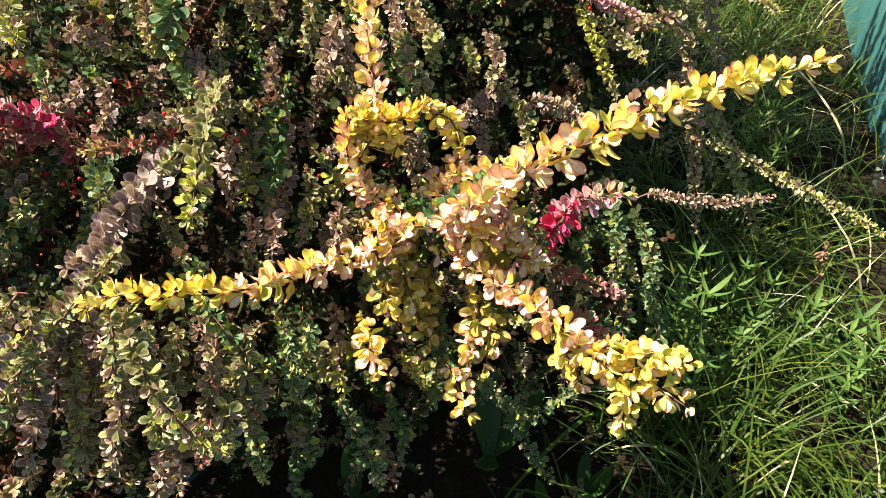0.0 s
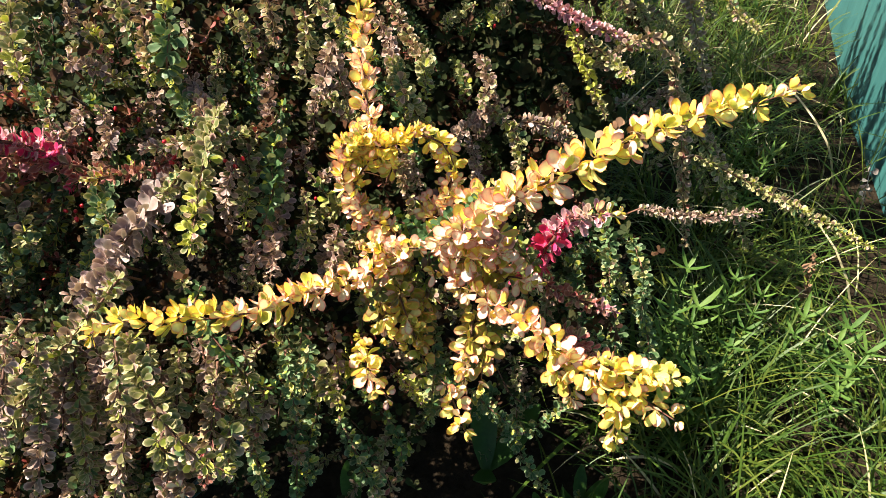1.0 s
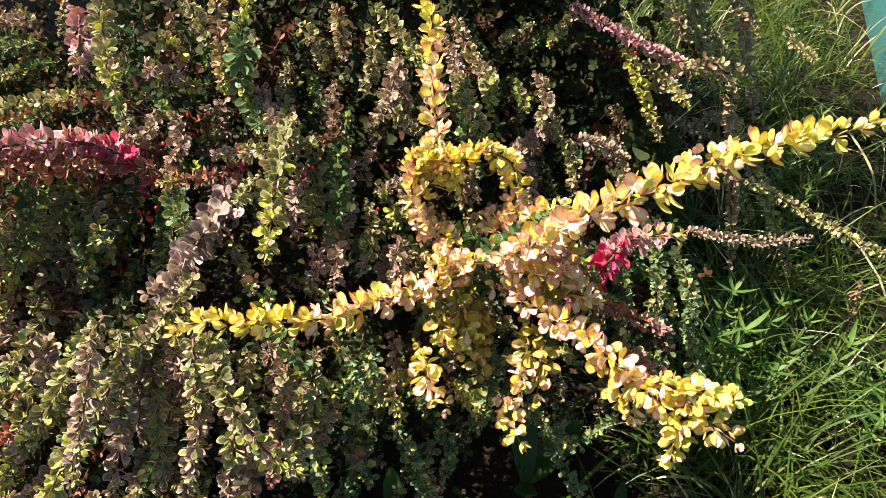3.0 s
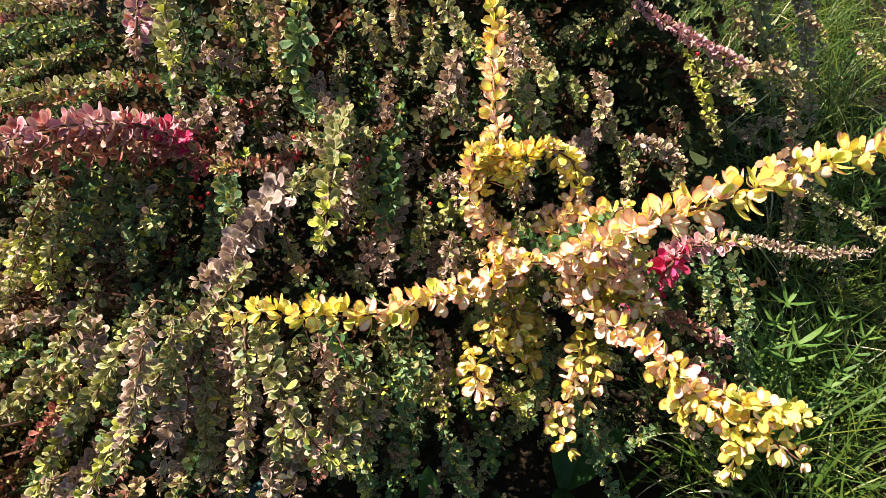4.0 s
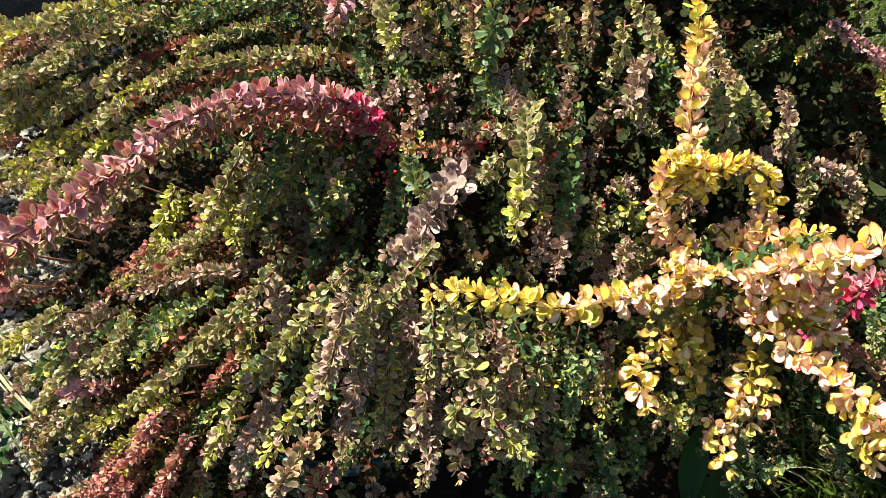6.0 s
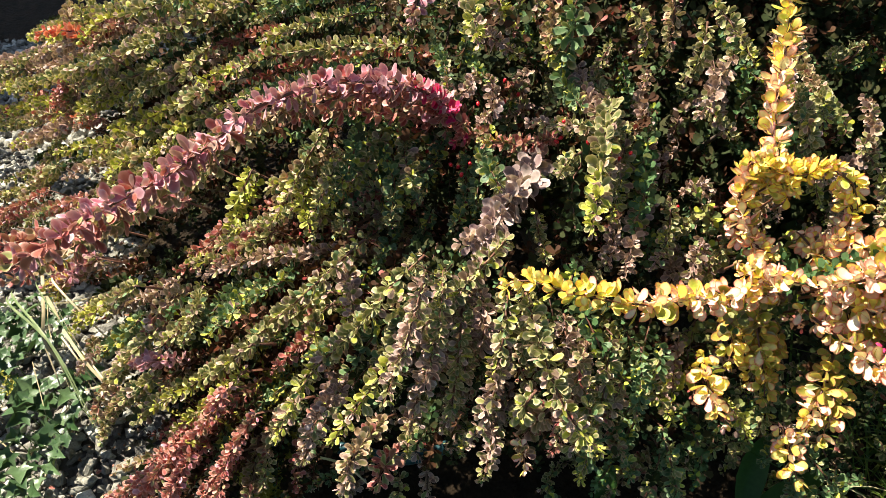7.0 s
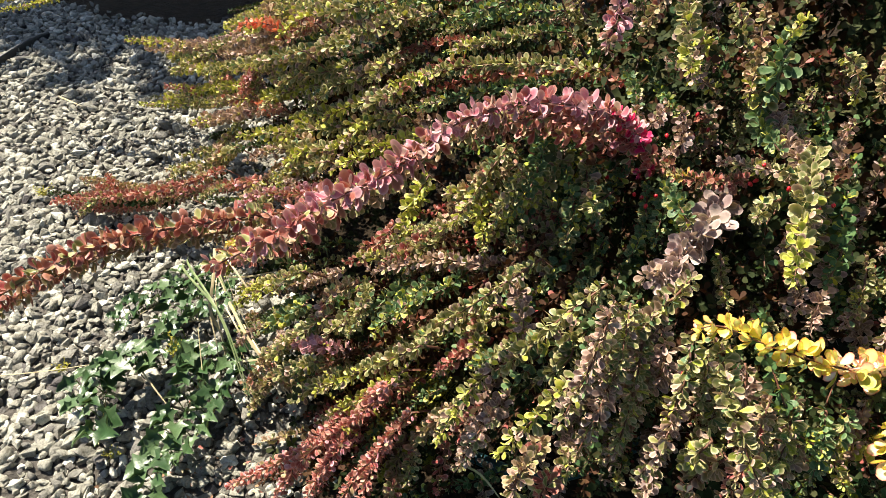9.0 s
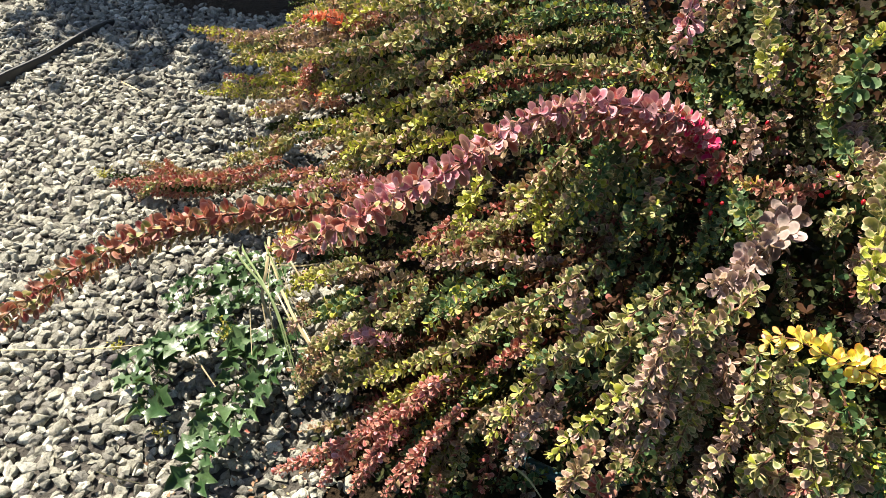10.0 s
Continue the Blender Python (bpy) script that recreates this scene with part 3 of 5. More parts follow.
gold_bough("gold", "gold", 0.020, (-0.103, 0.692, 0.631), (-0.078, 0.689, 0.672), (-0.053, 0.683, 0.676))
gold_bough("blush", "gold", 0.019, (-0.010, 0.666, 0.587), (0.012, 0.682, 0.619), (0.020, 0.703, 0.646), (0.003, 0.726, 0.662))
gold_bough("blush", "gold", 0.020, (-0.028, 0.704, 0.602), (-0.009, 0.678, 0.600), (0.018, 0.647, 0.594))
gold_bough("blush", "blush", 0.021, (0.065, 0.617, 0.592), (0.045, 0.602, 0.633), (0.019, 0.591, 0.651))
gold_bough("blush", "rose", 0.021, (0.072, 0.598, 0.573), (0.069, 0.577, 0.638), (0.062, 0.577, 0.683))
gold_bough("olivegold", "gold", 0.022, (-0.062, 0.645, 0.539), (-0.048, 0.608, 0.515), (-0.030, 0.572, 0.481))
gold_bough("olivegold", "gold", 0.022, (-0.085, 0.636, 0.519), (-0.073, 0.606, 0.503), (-0.070, 0.579, 0.479))
gold_bough("gold", "blush", 0.021, (-0.100, 0.581, 0.472), (-0.089, 0.536, 0.472), (-0.064, 0.501, 0.456))
gold_bough("olivegold", "blush", 0.021, (0.045, 0.611, 0.500), (0.037, 0.561, 0.470), (0.029, 0.528, 0.445))
gold_bough("blush", "gold", 0.020, (0.007, 0.540, 0.429), (0.018, 0.512, 0.421), (0.031, 0.479, 0.411))
gold_bough("blush", "blush", 0.020, (-0.092, 0.633, 0.590), (-0.057, 0.624, 0.589), (-0.022, 0.618, 0.593))
gold_bough("olivegold", "blush", 0.020, (0.088, 0.630, 0.550), (0.059, 0.613, 0.558), (0.024, 0.602, 0.560))
gold_bough("blush", "blush", 0.021, (0.004, 0.628, 0.574), (0.038, 0.594, 0.596), (0.076, 0.576, 0.622))
gold_bough("olivegold", "blush", 0.022, (0.052, 0.617, 0.534), (0.086, 0.600, 0.561), (0.118, 0.585, 0.565))
gold_bough("blush", "gold", 0.021, (-0.031, 0.625, 0.558), (-0.050, 0.617, 0.581), (-0.081, 0.620, 0.588))
gold_bough("blush", "gold", 0.020, (0.019, 0.685, 0.607), (0.053, 0.657, 0.638), (0.072, 0.649, 0.661))
gold_bough("olivegold", "olivegold", 0.022, (-0.013, 0.628, 0.504), (-0.027, 0.600, 0.492), (-0.021, 0.556, 0.455))
gold_bough("olivegold", "gold", 0.021, (-0.057, 0.644, 0.509), (-0.035, 0.612, 0.490), (-0.039, 0.573, 0.457))
gold_bough("olivegold", "olivegold", 0.021, (0.059, 0.595, 0.474), (0.054, 0.556, 0.454), (0.050, 0.528, 0.433))
gold_bough("gold", "gold", 0.020, (-0.050, 0.709, 0.643), (-0.074, 0.695, 0.680), (-0.095, 0.692, 0.698))
gold_bough("blush", "gold", 0.020, (-0.107, 0.679, 0.615), (-0.086, 0.660, 0.604), (-0.057, 0.650, 0.602))
shoot("magenta", "magenta", 0.027, (0.173, 0.696, 0.561), (0.135, 0.671, 0.540), (0.113, 0.657, 0.508))
shoot("magenta", "magenta", 0.030, (0.150, 0.672, 0.560), (0.125, 0.650, 0.535), (0.105, 0.640, 0.505))
shoot("rose", "gold", 0.025, (0.137, 0.695, 0.538), (0.183, 0.684, 0.580), (0.226, 0.671, 0.595))
shoot("rust", "rose", 0.019, (0.137, 0.661, 0.487), (0.179, 0.633, 0.483), (0.225, 0.616, 0.479))
shoot("rust", "rose", 0.019, (0.151, 0.582, 0.486), (0.181, 0.547, 0.489), (0.212, 0.522, 0.477))
shoot("lime", "lime", 0.024, (-0.097, 0.589, 0.439), (-0.131, 0.558, 0.433), (-0.159, 0.529, 0.419))
shoot("lime", "lime", 0.012, (-0.060, 0.568, 0.417), (-0.037, 0.546, 0.411), (-0.023, 0.530, 0.398))
shoot("green", "olive", 0.015, (0.036, 0.564, 0.384), (0.073, 0.530, 0.374), (0.100, 0.511, 0.364))
shoot("green", "olive", 0.018, (-0.015, 0.633, 0.454), (-0.008, 0.587, 0.428), (-0.012, 0.546, 0.397))
shoot("olivegold", "olive", 0.020, (0.077, 0.641, 0.444), (0.068, 0.606, 0.426), (0.052, 0.575, 0.418))
shoot("olive", "olivegold", 0.020, (0.102, 0.776, 0.408), (0.126, 0.749, 0.398), (0.132, 0.704, 0.371))
shoot("olive", "olive", 0.020, (0.041, 0.730, 0.454), (0.072, 0.698, 0.451), (0.092, 0.649, 0.468))
shoot("olive", "lime", 0.020, (-0.506, 0.848, 0.854), (-0.470, 0.745, 0.824), (-0.437, 0.669, 0.799))
shoot("bronze", "olive", 0.020, (-0.563, 0.988, 0.768), (-0.563, 0.961, 0.739), (-0.571, 0.934, 0.713))
shoot("olive", "olive", 0.020, (-0.450, 0.956, 0.779), (-0.431, 0.932, 0.752), (-0.413, 0.906, 0.736))
shoot("lime", "rust", 0.020, (-0.485, 0.927, 0.740), (-0.465, 0.909, 0.723), (-0.449, 0.895, 0.709))
shoot("plum", "lime", 0.019, (-0.518, 0.896, 0.706), (-0.480, 0.889, 0.696), (-0.434, 0.885, 0.675))
shoot("bronze", "lime", 0.020, (-0.413, 0.974, 0.778), (-0.400, 0.913, 0.732), (-0.387, 0.855, 0.693))
shoot("green", "lime", 0.024, (-0.381, 0.893, 0.700), (-0.373, 0.925, 0.742), (-0.357, 0.937, 0.784))
shoot("green", "green", 0.032, (-0.365, 0.918, 0.737), (-0.365, 0.880, 0.715), (-0.372, 0.877, 0.674))
shoot("green", "green", 0.022, (-0.372, 0.911, 0.681), (-0.370, 0.896, 0.644), (-0.326, 0.806, 0.658))
shoot("plum", "olive", 0.020, (-0.356, 0.922, 0.656), (-0.318, 0.831, 0.655), (-0.265, 0.732, 0.667))
shoot("olive", "lime", 0.025, (-0.285, 0.800, 0.682), (-0.276, 0.685, 0.676), (-0.268, 0.618, 0.670), (-0.261, 0.551, 0.662))
shoot("olive", "lime", 0.020, (-0.263, 0.834, 0.625), (-0.252, 0.758, 0.603), (-0.249, 0.681, 0.580))
shoot("olive", "lime", 0.019, (-0.296, 0.960, 0.740), (-0.269, 0.946, 0.721), (-0.261, 0.932, 0.689))
shoot("bronze", "bronze", 0.020, (-0.239, 0.982, 0.762), (-0.232, 0.958, 0.727), (-0.232, 0.941, 0.698))
shoot("olive", "olive", 0.020, (-0.187, 0.973, 0.731), (-0.183, 0.937, 0.697), (-0.200, 0.924, 0.655))
shoot("plum", "plum", 0.022, (-0.142, 0.920, 0.713), (-0.155, 0.887, 0.680), (-0.168, 0.843, 0.657))
shoot("olive", "olive", 0.018, (-0.160, 0.889, 0.647), (-0.139, 0.871, 0.634), (-0.118, 0.852, 0.627))
shoot("olive", "lime", 0.019, (-0.184, 0.987, 0.758), (-0.143, 0.944, 0.731), (-0.115, 0.913, 0.709))
shoot("bronze", "bronze", 0.017, (-0.070, 1.032, 0.719), (-0.043, 0.987, 0.681), (-0.020, 0.926, 0.677))
shoot("olive", "lime", 0.017, (-0.019, 0.981, 0.661), (-0.016, 0.887, 0.676), (-0.013, 0.854, 0.658))
shoot("olive", "lime", 0.019, (-0.056, 0.892, 0.691), (-0.041, 0.814, 0.689), (-0.022, 0.829, 0.635), (0.011, 0.818, 0.570))
shoot("plum", "plum", 0.019, (0.096, 0.979, 0.576), (0.055, 0.940, 0.561), (0.015, 0.876, 0.569))
shoot("plum", "olive", 0.019, (0.067, 1.037, 0.620), (0.078, 0.981, 0.601), (0.064, 0.945, 0.588))
shoot("olive", "bronze", 0.019, (0.082, 0.965, 0.570), (0.122, 0.935, 0.531), (0.120, 0.890, 0.488))
shoot("plum", "plum", 0.019, (0.128, 0.969, 0.540), (0.165, 0.972, 0.532), (0.209, 0.979, 0.504))
shoot("olive", "lime", 0.017, (0.131, 1.148, 0.681), (0.106, 1.115, 0.663), (0.085, 1.092, 0.648))
shoot("olive", "olive", 0.016, (0.061, 1.155, 0.651), (0.038, 1.166, 0.631), (0.009, 1.115, 0.639))
shoot("rose", "lime", 0.017, (0.120, 1.134, 0.697), (0.192, 1.105, 0.665), (0.260, 1.084, 0.639), (0.361, 1.124, 0.578))
shoot("lime", "bronze", 0.017, (0.212, 1.099, 0.638), (0.234, 1.064, 0.600), (0.254, 1.029, 0.558), (0.269, 0.997, 0.529))
shoot("olive", "lime", 0.016, (0.238, 1.076, 0.624), (0.279, 1.054, 0.600), (0.302, 0.992, 0.596))
shoot("bronze", "bronze", 0.016, (0.200, 1.054, 0.555), (0.210, 1.044, 0.534), (0.219, 1.030, 0.520))
shoot("olive", "lime", 0.014, (0.316, 1.166, 0.673), (0.360, 1.167, 0.607), (0.390, 1.124, 0.552))
shoot("olive", "lime", 0.014, (0.386, 1.200, 0.611), (0.446, 1.249, 0.537), (0.457, 1.149, 0.541))
shoot("olive", "lime", 0.014, (0.496, 1.178, 0.638), (0.516, 1.146, 0.618), (0.536, 1.108, 0.613))
shoot("bronze", "lime", 0.014, (0.411, 1.199, 0.661), (0.445, 1.196, 0.632), (0.458, 1.184, 0.622))
shoot("bronze", "olive", 0.017, (0.285, 1.157, 0.683), (0.304, 1.140, 0.660), (0.325, 1.131, 0.635))
shoot("olive", "lime", 0.017, (0.440, 1.013, 0.434), (0.540, 0.985, 0.391), (0.597, 0.902, 0.395), (0.673, 0.818, 0.391))
shoot("plum", "plum", 0.016, (0.342, 0.956, 0.363), (0.445, 0.935, 0.359), (0.535, 0.917, 0.384))
shoot("mauve", "mauve", 0.036, (-0.369, 0.783, 0.579), (-0.372, 0.710, 0.592), (-0.377, 0.642, 0.601), (-0.386, 0.589, 0.598), (-0.395, 0.556, 0.595))
shoot("mauve", "plum", 0.034, (-0.381, 0.609, 0.583), (-0.387, 0.571, 0.588), (-0.410, 0.548, 0.599))
shoot("rust", "olivegold", 0.018, (-0.350, 0.789, 0.611), (-0.391, 0.739, 0.626), (-0.436, 0.698, 0.645))
shoot("olive", "plum", 0.018, (-0.255, 0.829, 0.623), (-0.300, 0.744, 0.668), (-0.391, 0.780, 0.633))
shoot("plum", "plum", 0.018, (-0.473, 0.863, 0.644), (-0.453, 0.820, 0.625), (-0.469, 0.789, 0.605))
shoot("plum", "plum", 0.017, (-0.492, 0.857, 0.653), (-0.497, 0.826, 0.641), (-0.513, 0.804, 0.637))
shoot("olive", "olive", 0.018, (-0.302, 0.692, 0.663), (-0.317, 0.685, 0.652), (-0.319, 0.646, 0.656))
shoot("plum", "plum", 0.022, (-0.211, 0.778, 0.577), (-0.215, 0.703, 0.550), (-0.216, 0.635, 0.528))
shoot("plum", "plum", 0.019, (-0.255, 0.741, 0.643), (-0.268, 0.707, 0.615), (-0.277, 0.714, 0.552))
shoot("olive", "lime", 0.017, (-0.118, 0.788, 0.542), (-0.158, 0.746, 0.537), (-0.183, 0.694, 0.554))
shoot("plum", "plum", 0.020, (-0.150, 0.743, 0.502), (-0.156, 0.707, 0.498), (-0.150, 0.663, 0.493))
shoot("green", "plum", 0.015, (-0.578, 0.902, 0.664), (-0.539, 0.844, 0.662), (-0.521, 0.808, 0.640))
shoot("green", "olive", 0.020, (-0.442, 0.717, 0.607), (-0.404, 0.657, 0.624), (-0.391, 0.635, 0.620))
shoot("green", "olive", 0.020, (-0.511, 0.713, 0.579), (-0.524, 0.695, 0.566), (-0.523, 0.669, 0.559))
shoot("green", "plum", 0.017, (-0.555, 0.807, 0.622), (-0.556, 0.744, 0.594), (-0.550, 0.685, 0.565))
shoot("plum", "olive", 0.020, (-0.183, 0.883, 0.570), (-0.203, 0.866, 0.562), (-0.195, 0.834, 0.554))
shoot("olive", "lime", 0.020, (-0.312, 0.463, 0.628), (-0.291, 0.422, 0.625), (-0.260, 0.378, 0.603), (-0.229, 0.355, 0.575), (-0.198, 0.346, 0.557))
shoot("olive", "olive", 0.020, (-0.280, 0.557, 0.483), (-0.281, 0.516, 0.470), (-0.256, 0.451, 0.516))
shoot("bronze", "olive", 0.018, (-0.232, 0.590, 0.453), (-0.255, 0.551, 0.446), (-0.225, 0.448, 0.520))
shoot("rust", "rust", 0.020, (-0.276, 0.592, 0.474), (-0.288, 0.579, 0.409), (-0.248, 0.459, 0.482))
shoot("green", "lime", 0.017, (-0.218, 0.475, 0.469), (-0.207, 0.425, 0.465), (-0.211, 0.414, 0.383))
shoot("bronze", "bronze", 0.017, (-0.191, 0.538, 0.426), (-0.187, 0.500, 0.394), (-0.172, 0.448, 0.407))
shoot("olive", "lime", 0.020, (-0.227, 0.616, 0.445), (-0.159, 0.554, 0.439), (-0.119, 0.505, 0.427))
shoot("green", "olive", 0.017, (-0.129, 0.508, 0.406), (-0.101, 0.464, 0.371), (-0.080, 0.447, 0.309))
shoot("bronze", "blush", 0.021, (-0.259, 0.401, 0.527), (-0.283, 0.397, 0.466), (-0.272, 0.360, 0.462))
shoot("olive", "olive", 0.020, (-0.223, 0.433, 0.520), (-0.216, 0.393, 0.528), (-0.231, 0.397, 0.465))
shoot("plum", "olive", 0.022, (-0.442, 0.514, 0.541), (-0.418, 0.465, 0.522), (-0.427, 0.465, 0.417))
shoot("bronze", "olive", 0.021, (-0.396, 0.452, 0.508), (-0.428, 0.467, 0.401), (-0.423, 0.407, 0.388))
shoot("olive", "olive", 0.022, (-0.488, 0.508, 0.529), (-0.457, 0.454, 0.517), (-0.504, 0.449, 0.433))
shoot("plum", "olive", 0.021, (-0.371, 0.491, 0.587), (-0.352, 0.451, 0.559), (-0.378, 0.459, 0.474))
shoot("green", "green", 0.017, (-0.159, 0.518, 0.405), (-0.168, 0.481, 0.385), (-0.155, 0.426, 0.399))
shoot("olive", "olive", 0.017, (-0.316, 0.525, 0.525), (-0.305, 0.520, 0.487), (-0.286, 0.478, 0.478))
shoot("green", "olive", 0.017, (-0.227, 0.587, 0.421), (-0.195, 0.573, 0.414), (-0.167, 0.584, 0.412))
shoot("rust", "rose", 0.020, (-0.492, 0.876, 0.557), (-0.511, 0.846, 0.589), (-0.533, 0.820, 0.613))
shoot("rust", "rose", 0.027, (-0.470, 0.755, 0.625), (-0.500, 0.745, 0.640), (-0.540, 0.735, 0.655))
shoot("rust", "magenta", 0.022, (-0.450, 0.790, 0.600), (-0.472, 0.765, 0.605), (-0.490, 0.745, 0.600))
shoot("rose", "magenta", 0.026, (-0.508, 0.830, 0.603), (-0.526, 0.807, 0.627), (-0.547, 0.782, 0.653))
shoot("plum", "olive", 0.018, (-0.419, 0.444, 0.645), (-0.415, 0.379, 0.606), (-0.424, 0.326, 0.553))
shoot("olive", "plum", 0.017, (-0.405, 0.463, 0.631), (-0.393, 0.414, 0.597), (-0.393, 0.378, 0.546))
shoot("plum", "bronze", 0.019, (-0.402, 0.433, 0.586), (-0.394, 0.378, 0.557), (-0.400, 0.336, 0.511))
shoot("olive", "olive", 0.018, (-0.387, 0.478, 0.594), (-0.371, 0.418, 0.552), (-0.365, 0.370, 0.492))
shoot("bronze", "plum", 0.017, (-0.367, 0.478, 0.564), (-0.363, 0.415, 0.529), (-0.371, 0.365, 0.478))
shoot("olive", "lime", 0.019, (-0.334, 0.473, 0.607), (-0.325, 0.433, 0.584), (-0.327, 0.407, 0.540))
shoot("plum", "olive", 0.018, (-0.323, 0.438, 0.557), (-0.322, 0.387, 0.535), (-0.333, 0.350, 0.494))
shoot("olive", "bronze", 0.017, (-0.315, 0.491, 0.576), (-0.305, 0.456, 0.557), (-0.305, 0.437, 0.517))
shoot("olive", "olive", 0.019, (-0.289, 0.501, 0.554), (-0.286, 0.451, 0.528), (-0.294, 0.415, 0.483))
shoot("plum", "plum", 0.018, (-0.274, 0.522, 0.548), (-0.261, 0.488, 0.528), (-0.256, 0.471, 0.487))
shoot("bronze", "rust", 0.017, (-0.239, 0.478, 0.561), (-0.239, 0.419, 0.531), (-0.247, 0.374, 0.483))
shoot("olive", "lime", 0.019, (-0.216, 0.499, 0.553), (-0.209, 0.458, 0.531), (-0.208, 0.432, 0.488))
shoot("bronze", "bronze", 0.018, (-0.192, 0.476, 0.511), (-0.197, 0.442, 0.501), (-0.210, 0.423, 0.469))
shoot("green", "olive", 0.017, (-0.178, 0.521, 0.526), (-0.170, 0.485, 0.508), (-0.166, 0.466, 0.469))
shoot("green", "olive", 0.019, (-0.154, 0.542, 0.520), (-0.155, 0.513, 0.509), (-0.163, 0.500, 0.477))
shoot("plum", "plum", 0.017, (-0.130, 0.697, 0.563), (-0.136, 0.664, 0.544), (-0.129, 0.639, 0.517))
shoot("olive", "plum", 0.016, (-0.181, 0.758, 0.573), (-0.173, 0.701, 0.550), (-0.183, 0.662, 0.526))
shoot("olive", "olive", 0.016, (-0.101, 0.700, 0.560), (-0.116, 0.673, 0.534), (-0.109, 0.653, 0.512))
shoot("plum", "olive", 0.016, (-0.250, 0.691, 0.552), (-0.238, 0.658, 0.542), (-0.249, 0.628, 0.531))
shoot("olive", "lime", 0.020, (-0.676, 0.706, 0.608), (-0.683, 0.633, 0.574), (-0.704, 0.590, 0.521))
shoot("green", "lime", 0.020, (-0.623, 0.717, 0.619), (-0.611, 0.649, 0.592), (-0.629, 0.602, 0.550))
shoot("green", "olive", 0.020, (-0.586, 0.711, 0.591), (-0.549, 0.662, 0.567), (-0.540, 0.620, 0.535))
shoot("lime", "olive", 0.019, (-0.690, 0.683, 0.571), (-0.674, 0.620, 0.545), (-0.645, 0.584, 0.508))
shoot("olive", "green", 0.020, (-0.572, 0.757, 0.609), (-0.545, 0.698, 0.585), (-0.503, 0.640, 0.572))
shoot("olive", "lime", 0.019, (-0.628, 0.665, 0.604), (-0.630, 0.617, 0.585), (-0.640, 0.589, 0.549))
shoot("green", "green", 0.017, (-0.587, 0.791, 0.596), (-0.581, 0.732, 0.556), (-0.576, 0.673, 0.523))
shoot("green", "green", 0.017, (-0.521, 0.804, 0.589), (-0.521, 0.756, 0.557), (-0.523, 0.699, 0.531))
shoot("green", "green", 0.017, (-0.473, 0.749, 0.582), (-0.453, 0.686, 0.553), (-0.452, 0.626, 0.542))
shoot("green", "green", 0.017, (-0.549, 0.691, 0.501), (-0.547, 0.633, 0.490), (-0.545, 0.564, 0.491))
shoot("green", "green", 0.017, (-0.467, 0.834, 0.573), (-0.437, 0.703, 0.588), (-0.428, 0.655, 0.558))
shoot("green", "green", 0.017, (-0.503, 0.692, 0.513), (-0.505, 0.644, 0.493), (-0.488, 0.549, 0.527))
shoot("green", "green", 0.017, (-0.634, 0.724, 0.570), (-0.626, 0.680, 0.537), (-0.622, 0.644, 0.499))
shoot("olive", "lime", 0.022, (-0.361, 0.570, 0.605), (-0.370, 0.523, 0.606), (-0.400, 0.446, 0.595), (-0.426, 0.387, 0.571), (-0.454, 0.336, 0.535), (-0.475, 0.297, 0.501))
shoot("olive", "lime", 0.021, (-0.443, 0.502, 0.608), (-0.473, 0.464, 0.578), (-0.512, 0.427, 0.518), (-0.550, 0.389, 0.478), (-0.565, 0.316, 0.436))
shoot("plum", "olive", 0.020, (-0.411, 0.464, 0.484), (-0.434, 0.445, 0.411), (-0.410, 0.346, 0.430))
shoot("plum", "olive", 0.019, (-0.316, 0.466, 0.462), (-0.324, 0.433, 0.412), (-0.320, 0.367, 0.397))
shoot("olive", "lime", 0.022, (-0.548, 0.555, 0.557), (-0.601, 0.508, 0.502), (-0.679, 0.476, 0.414), (-0.776, 0.454, 0.322), (-0.872, 0.442, 0.225))
shoot("lime", "lime", 0.017, (-0.549, 0.505, 0.511), (-0.542, 0.481, 0.503), (-0.531, 0.459, 0.489))
shoot("plum", "plum", 0.021, (-0.574, 0.645, 0.488), (-0.636, 0.596, 0.468), (-0.725, 0.578, 0.452), (-0.819, 0.538, 0.417))
shoot("green", "lime", 0.022, (-0.732, 0.563, 0.420), (-0.723, 0.504, 0.429), (-0.724, 0.462, 0.435))
shoot("rust", "rose", 0.021, (-0.755, 0.620, 0.462), (-0.777, 0.587, 0.444), (-0.805, 0.549, 0.425))
shoot("olive", "lime", 0.024, (-0.606, 0.774, 0.608), (-0.597, 0.707, 0.585), (-0.622, 0.643, 0.550))
shoot("lime", "olive", 0.022, (-0.804, 0.689, 0.514), (-0.819, 0.650, 0.464), (-0.810, 0.601, 0.438))
shoot("olive", "lime", 0.021, (-0.650, 0.647, 0.520), (-0.653, 0.620, 0.500), (-0.657, 0.602, 0.483))
shoot("bronze", "olive", 0.022, (-0.655, 0.705, 0.580), (-0.687, 0.660, 0.560), (-0.751, 0.653, 0.518))
shoot("olive", "lime", 0.022, (-0.556, 0.678, 0.537), (-0.623, 0.663, 0.552), (-0.667, 0.640, 0.544), (-0.743, 0.655, 0.526))
shoot("olive", "green", 0.020, (-0.555, 0.661, 0.512), (-0.604, 0.647, 0.523), (-0.620, 0.608, 0.501))
shoot("green", "olive", 0.020, (-0.530, 0.711, 0.562), (-0.543, 0.668, 0.534), (-0.563, 0.638, 0.515))
shoot("olive", "bronze", 0.022, (-0.728, 0.614, 0.471), (-0.765, 0.590, 0.448), (-0.820, 0.592, 0.434))
shoot("rust", "rust", 0.021, (-0.829, 0.622, 0.445), (-0.841, 0.588, 0.428), (-0.853, 0.559, 0.433))
